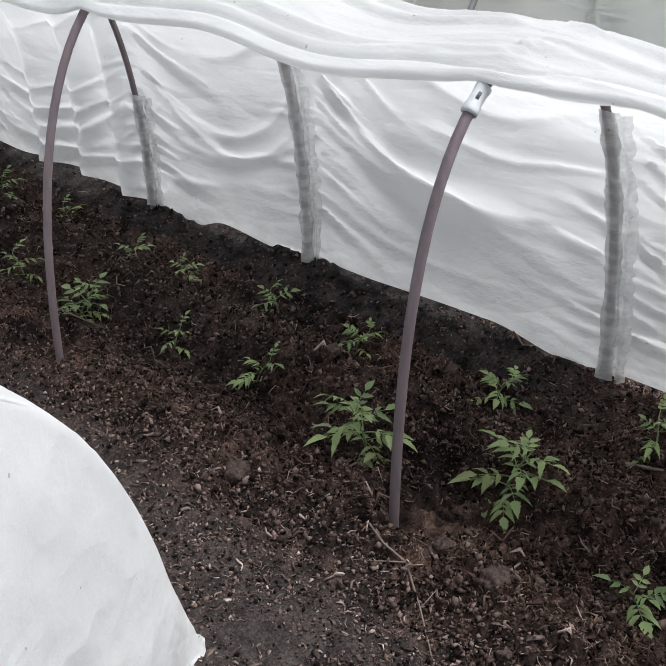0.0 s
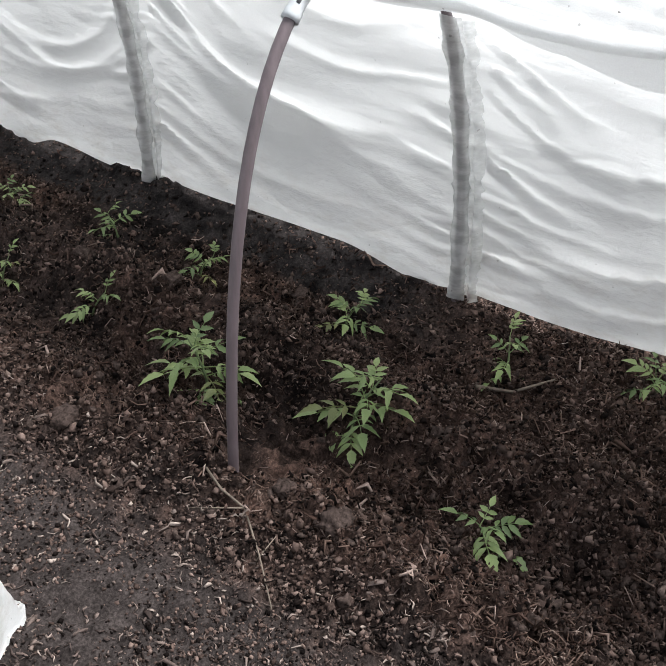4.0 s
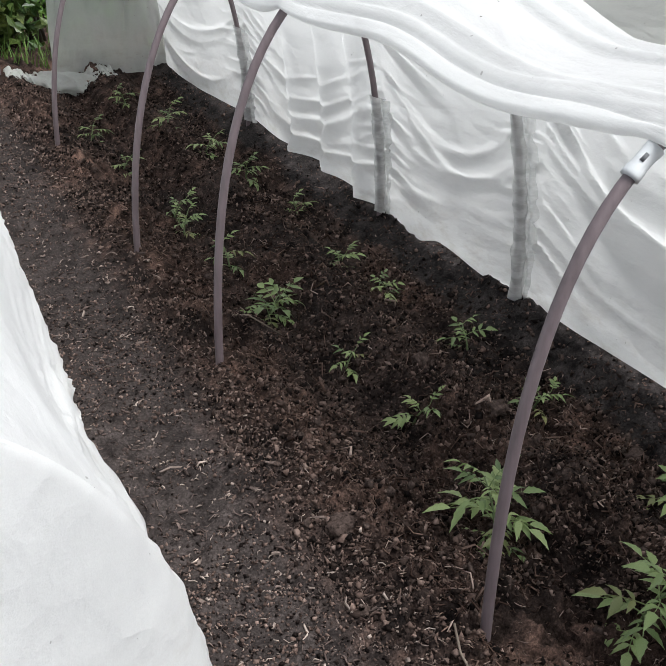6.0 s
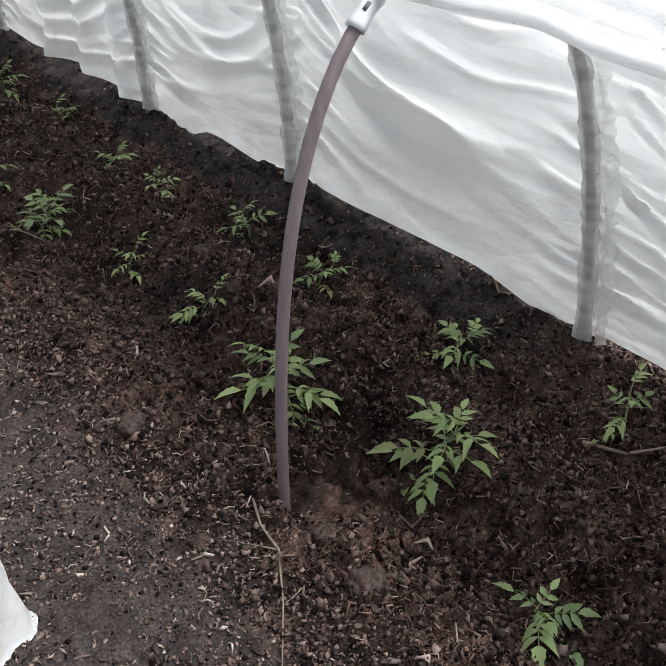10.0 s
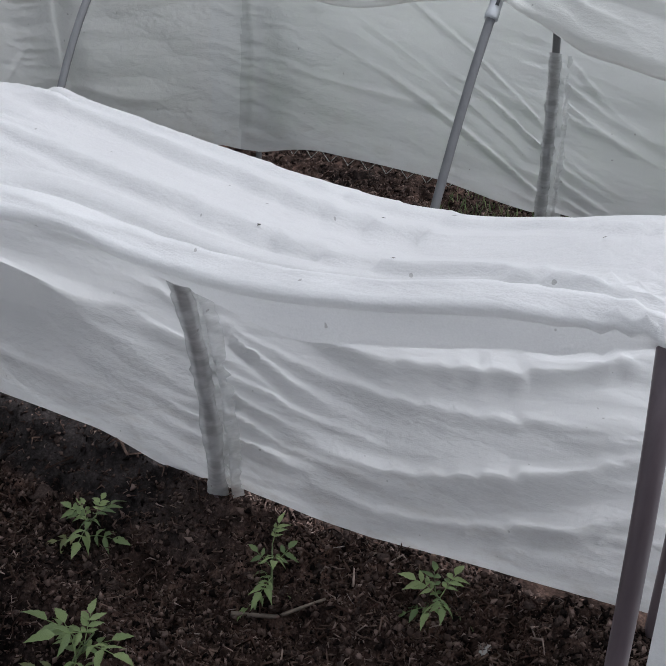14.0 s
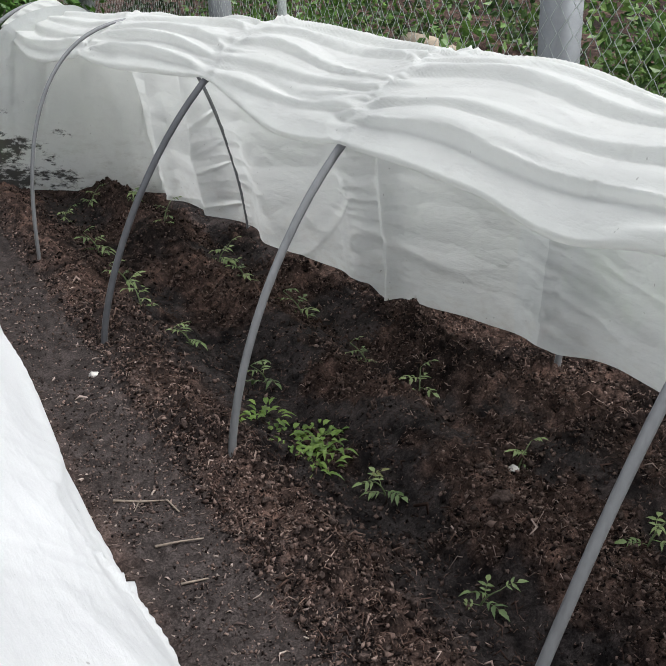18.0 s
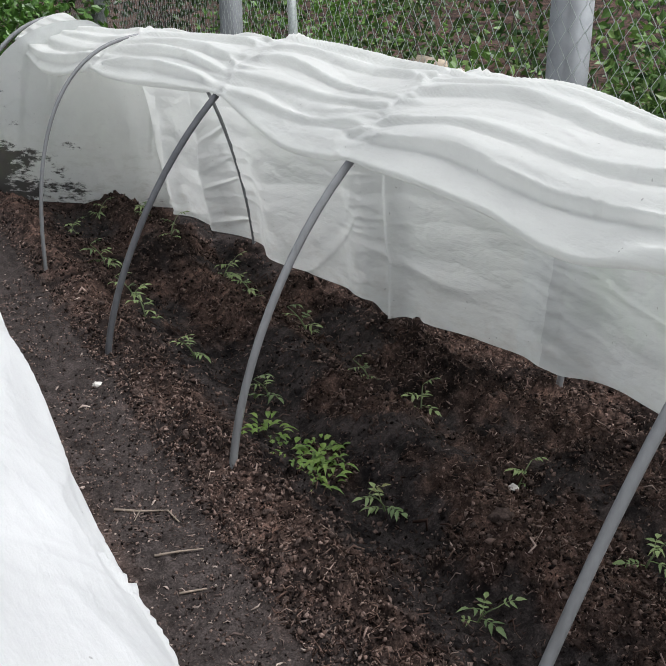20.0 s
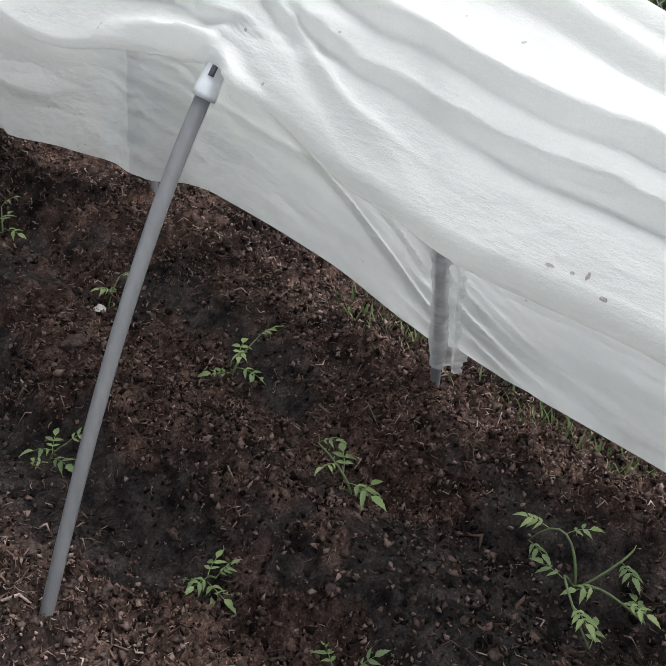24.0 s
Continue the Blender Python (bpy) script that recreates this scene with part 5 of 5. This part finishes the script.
# ---- fence ----
FX = 3.03
fence = thing("chain_link_fence", "galvanised chain-link fence on grey concrete posts", "fence", at=(FX, 0, 0))
for y in (-5.0, -1.6, 1.69, 5.0, 8.3):
    bm = bmesh.new()
    bmesh.ops.create_cube(bm, size=1.0)
    bmesh.ops.scale(bm, vec=(0.12, 0.12, 2.5), verts=bm.verts)
    bmesh.ops.translate(bm, vec=(0.07, y, 1.0), verts=bm.verts)
    bmesh.ops.bevel(bm, geom=bm.edges[:], offset=0.012, segments=2, affect="EDGES")
    part("post", bm, CONCRETE, fence, "weathered square concrete post")
part("thin_post", tube([(0.1, -0.55, 0.0), (0.1, -0.55, 1.9)], 0.022, 10), WIRE, fence, "thin metal post")
part("brace", tube([(0.3, 4.65, 2.0), (0.25, 4.35, 0.0)], 0.028, 10), WIRE, fence, "slanting metal brace")
cell, tall = 0.095, 1.95
V, F, E = [], [], []
yw = np.arange(-6.0, 9.4, cell / 2)
steps = int(tall / (cell / 2))
for i, y in enumerate(yw):
    base = len(V)
    for k in range(steps + 1):
        zig = (cell / 4) * (1 if (k + i) % 2 else -1)
        wob = 0.004 * math.sin(i * 1.7 + k * 0.9)
        c = Vector((0.004 * (1 if (k + i) % 2 else -1), y + zig + wob, 0.03 + k * cell / 2))
        for a in range(3):
            V.append((c.x + 0.0017 * math.cos(a * 2.094), c.y + 0.0017 * math.sin(a * 2.094), c.z))
        if k:
            for a in range(3):
                p, q = base + 3 * (k - 1) + a, base + 3 * (k - 1) + (a + 1) % 3
                F.append((p, q, q + 3, p + 3))
part_of_mesh("wire_mesh", raw_mesh("wire_mesh", V, F), WIRE, fence, "diamond mesh of galvanised wire")
for z in (0.1, 1.95):
    part("tension_wire", tube([(0, -6, z), (0, 9.3, z)], 0.002, 6), WIRE, fence)


# ---- grass, weeds and shrubs beyond ----
def blades(count, seed, zones, tall, name, label, mat):
    x, y, rng = scatter_points(count, seed, zones)
    base = np.array([(0.0, -0.5, 0), (0, 0.5, 0), (0.12, -0.35, 0.45), (0.12, 0.35, 0.45), (0.42, 0, 1.0)])
    faces = np.array([(0, 1, 3), (0, 3, 2), (2, 3, 4)])
    n = len(x)
    h = tall * rng.uniform(0.4, 1.3, n)
    yaw = rng.uniform(0, 6.28, n)
    c, s = np.cos(yaw), np.sin(yaw)
    o = np.zeros(n)
    turn = np.stack([np.stack([c, -s, o], -1), np.stack([s, c, o], -1), np.stack([o, o, o + 1], -1)], -2)
    many(name, base, faces, np.stack([x, y, ground_height(x, y) - 0.005], -1), turn, np.stack([h * 1.2, 0.006 + 0.03 * h, h], -1), 0.05, rng, mat, label, "grass")


blades(4500, 31, [(-3.5, 1.5, 5.15, 9.0, 0.7), (1.5, 3.0, 5.5, 9.0, 0.3)], 0.14, "grass", "rank green grass at the end of the beds", GRASS)
blades(26000, 32, [(3.2, 6.5, -4.5, 7.0, 1.0)], 0.27, "verge_grass", "green grass behind the fence", GRASS)
blades(1700, 33, [(2.7, 3.05, -1.3, 0.4, 1.0)], 0.045, "edge_grass", "thin dull grass along the foot of the fence", GRASS_DULL)


def shrub_mesh(seed, leaves, radius, tall, leaf):
    rng = np.random.RandomState(seed)
    lobes = rng.normal(0, 1, (14, 3)) * (radius * 0.5, radius * 0.5, tall * 0.25) + (0, 0, tall * 0.55)
    pick = rng.randint(0, 14, leaves)
    p = lobes[pick] + rng.normal(0, 1, (leaves, 3)) * radius * 0.22
    p[:, 2] = np.clip(p[:, 2], 0.02, None)
    base = np.array([(0, 0, 0), (0.5, 0.3, 0.06), (0.5, -0.3, 0.06), (1.0, 0, -0.1)])
    faces = np.array([(0, 2, 3), (0, 3, 1)])
    t = turns(rng, leaves, 0.8)
    v = np.einsum("nij,nkj->nki", t, base[None] * (leaf * rng.uniform(0.6, 1.4, (leaves, 1, 1)))) + p[:, None]
    f = (faces[None] + 4 * np.arange(leaves)[:, None, None]).reshape(-1, 3)
    return raw_mesh("leaves", v.reshape(-1, 3), f, False), lobes


def shrub(x, y, seed, radius, tall, leaf, leaves, mat, label, name="shrub", category="shrub", group="shrubs beyond the beds"):
    e = thing(name, label, category, group, (x, y, height(x, y)))
    me, lobes = shrub_mesh(seed, leaves, radius, tall, leaf)
    part_of_mesh("leaves", me, mat, e)
    for p in me.polygons:
        p.use_smooth = False
    for k in range(6):
        tip = Vector(lobes[k])
        part("branch", tube([Vector((0.04 * math.cos(k), 0.04 * math.sin(k), 0)), tip * 0.5 + Vector((0, 0, 0.05)), tip], lambda s: 0.014 * (1 - 0.7 * s), 6), BARK, e)
    return e


for i, (x, y, r, t) in enumerate(((-1.6, 6.8, 0.7, 1.0), (-0.4, 7.0, 0.6, 0.9), (0.6, 7.2, 0.7, 1.1), (-2.4, 7.6, 0.9, 1.6), (-1.0, 8.2, 1.0, 1.9), (0.6, 8.4, 1.0, 1.8), (1.8, 7.4, 0.8, 1.5), (2.6, 8.2, 1.0, 2.0), (-3.6, 8.0, 1.1, 2.0), (3.9, 8.3, 0.9, 1.9))):
    shrub(x, y, 40 + i, r, t, 0.07, 3200, SHRUB if i % 2 else WEED, "dense green shrub behind the end of the beds" if i % 2 else "low bright green undergrowth behind the beds")
for i, (x, y, r, t) in enumerate(((-0.95, 5.5, 0.3, 0.5), (-0.5, 5.45, 0.32, 0.55), (-0.1, 5.6, 0.3, 0.5), (-0.7, 6.0, 0.4, 0.7), (0.3, 5.8, 0.35, 0.6), (-1.3, 5.9, 0.4, 0.65))):
    shrub(x, y, 80 + i, r, t, 0.085, 520, SHRUB if i % 3 else WEED, "clump of broad-leaved weeds at the end of the bed", "weed_clump", "weed", "weeds at the end of the beds")
for i, (x, y, r, t) in enumerate(((4.2, -3.0, 0.8, 1.3), (4.4, -1.2, 0.9, 1.5), (4.5, 0.6, 0.9, 1.5), (4.4, 2.4, 0.8, 1.4), (4.8, 4.4, 1.0, 1.8), (4.4, 6.2, 0.9, 1.7), (5.7, -0.4, 1.2, 2.2), (5.9, 3.0, 1.2, 2.3))):
    shrub(x, y, 60 + i, r, t, 0.055, 3400, (GRASS, SHRUB, WEED)[i % 3], "leafy shrub behind the wire fence", group="shrubs behind the fence")
log = part("log", tube([(0, 0, 0), (0.03, 0.3, 0.03), (0.08, 0.62, 0.02)], 0.075, 14), LOG)
log.location = (3.9, 3.5, 0.72)
tagged(log, "cut grey-brown log lying behind the fence", "log")
heap = clod(4.1, 3.8, 0.8, 5, "heap of dark garden waste behind the fence", SOIL, "compost_heap", "heap")
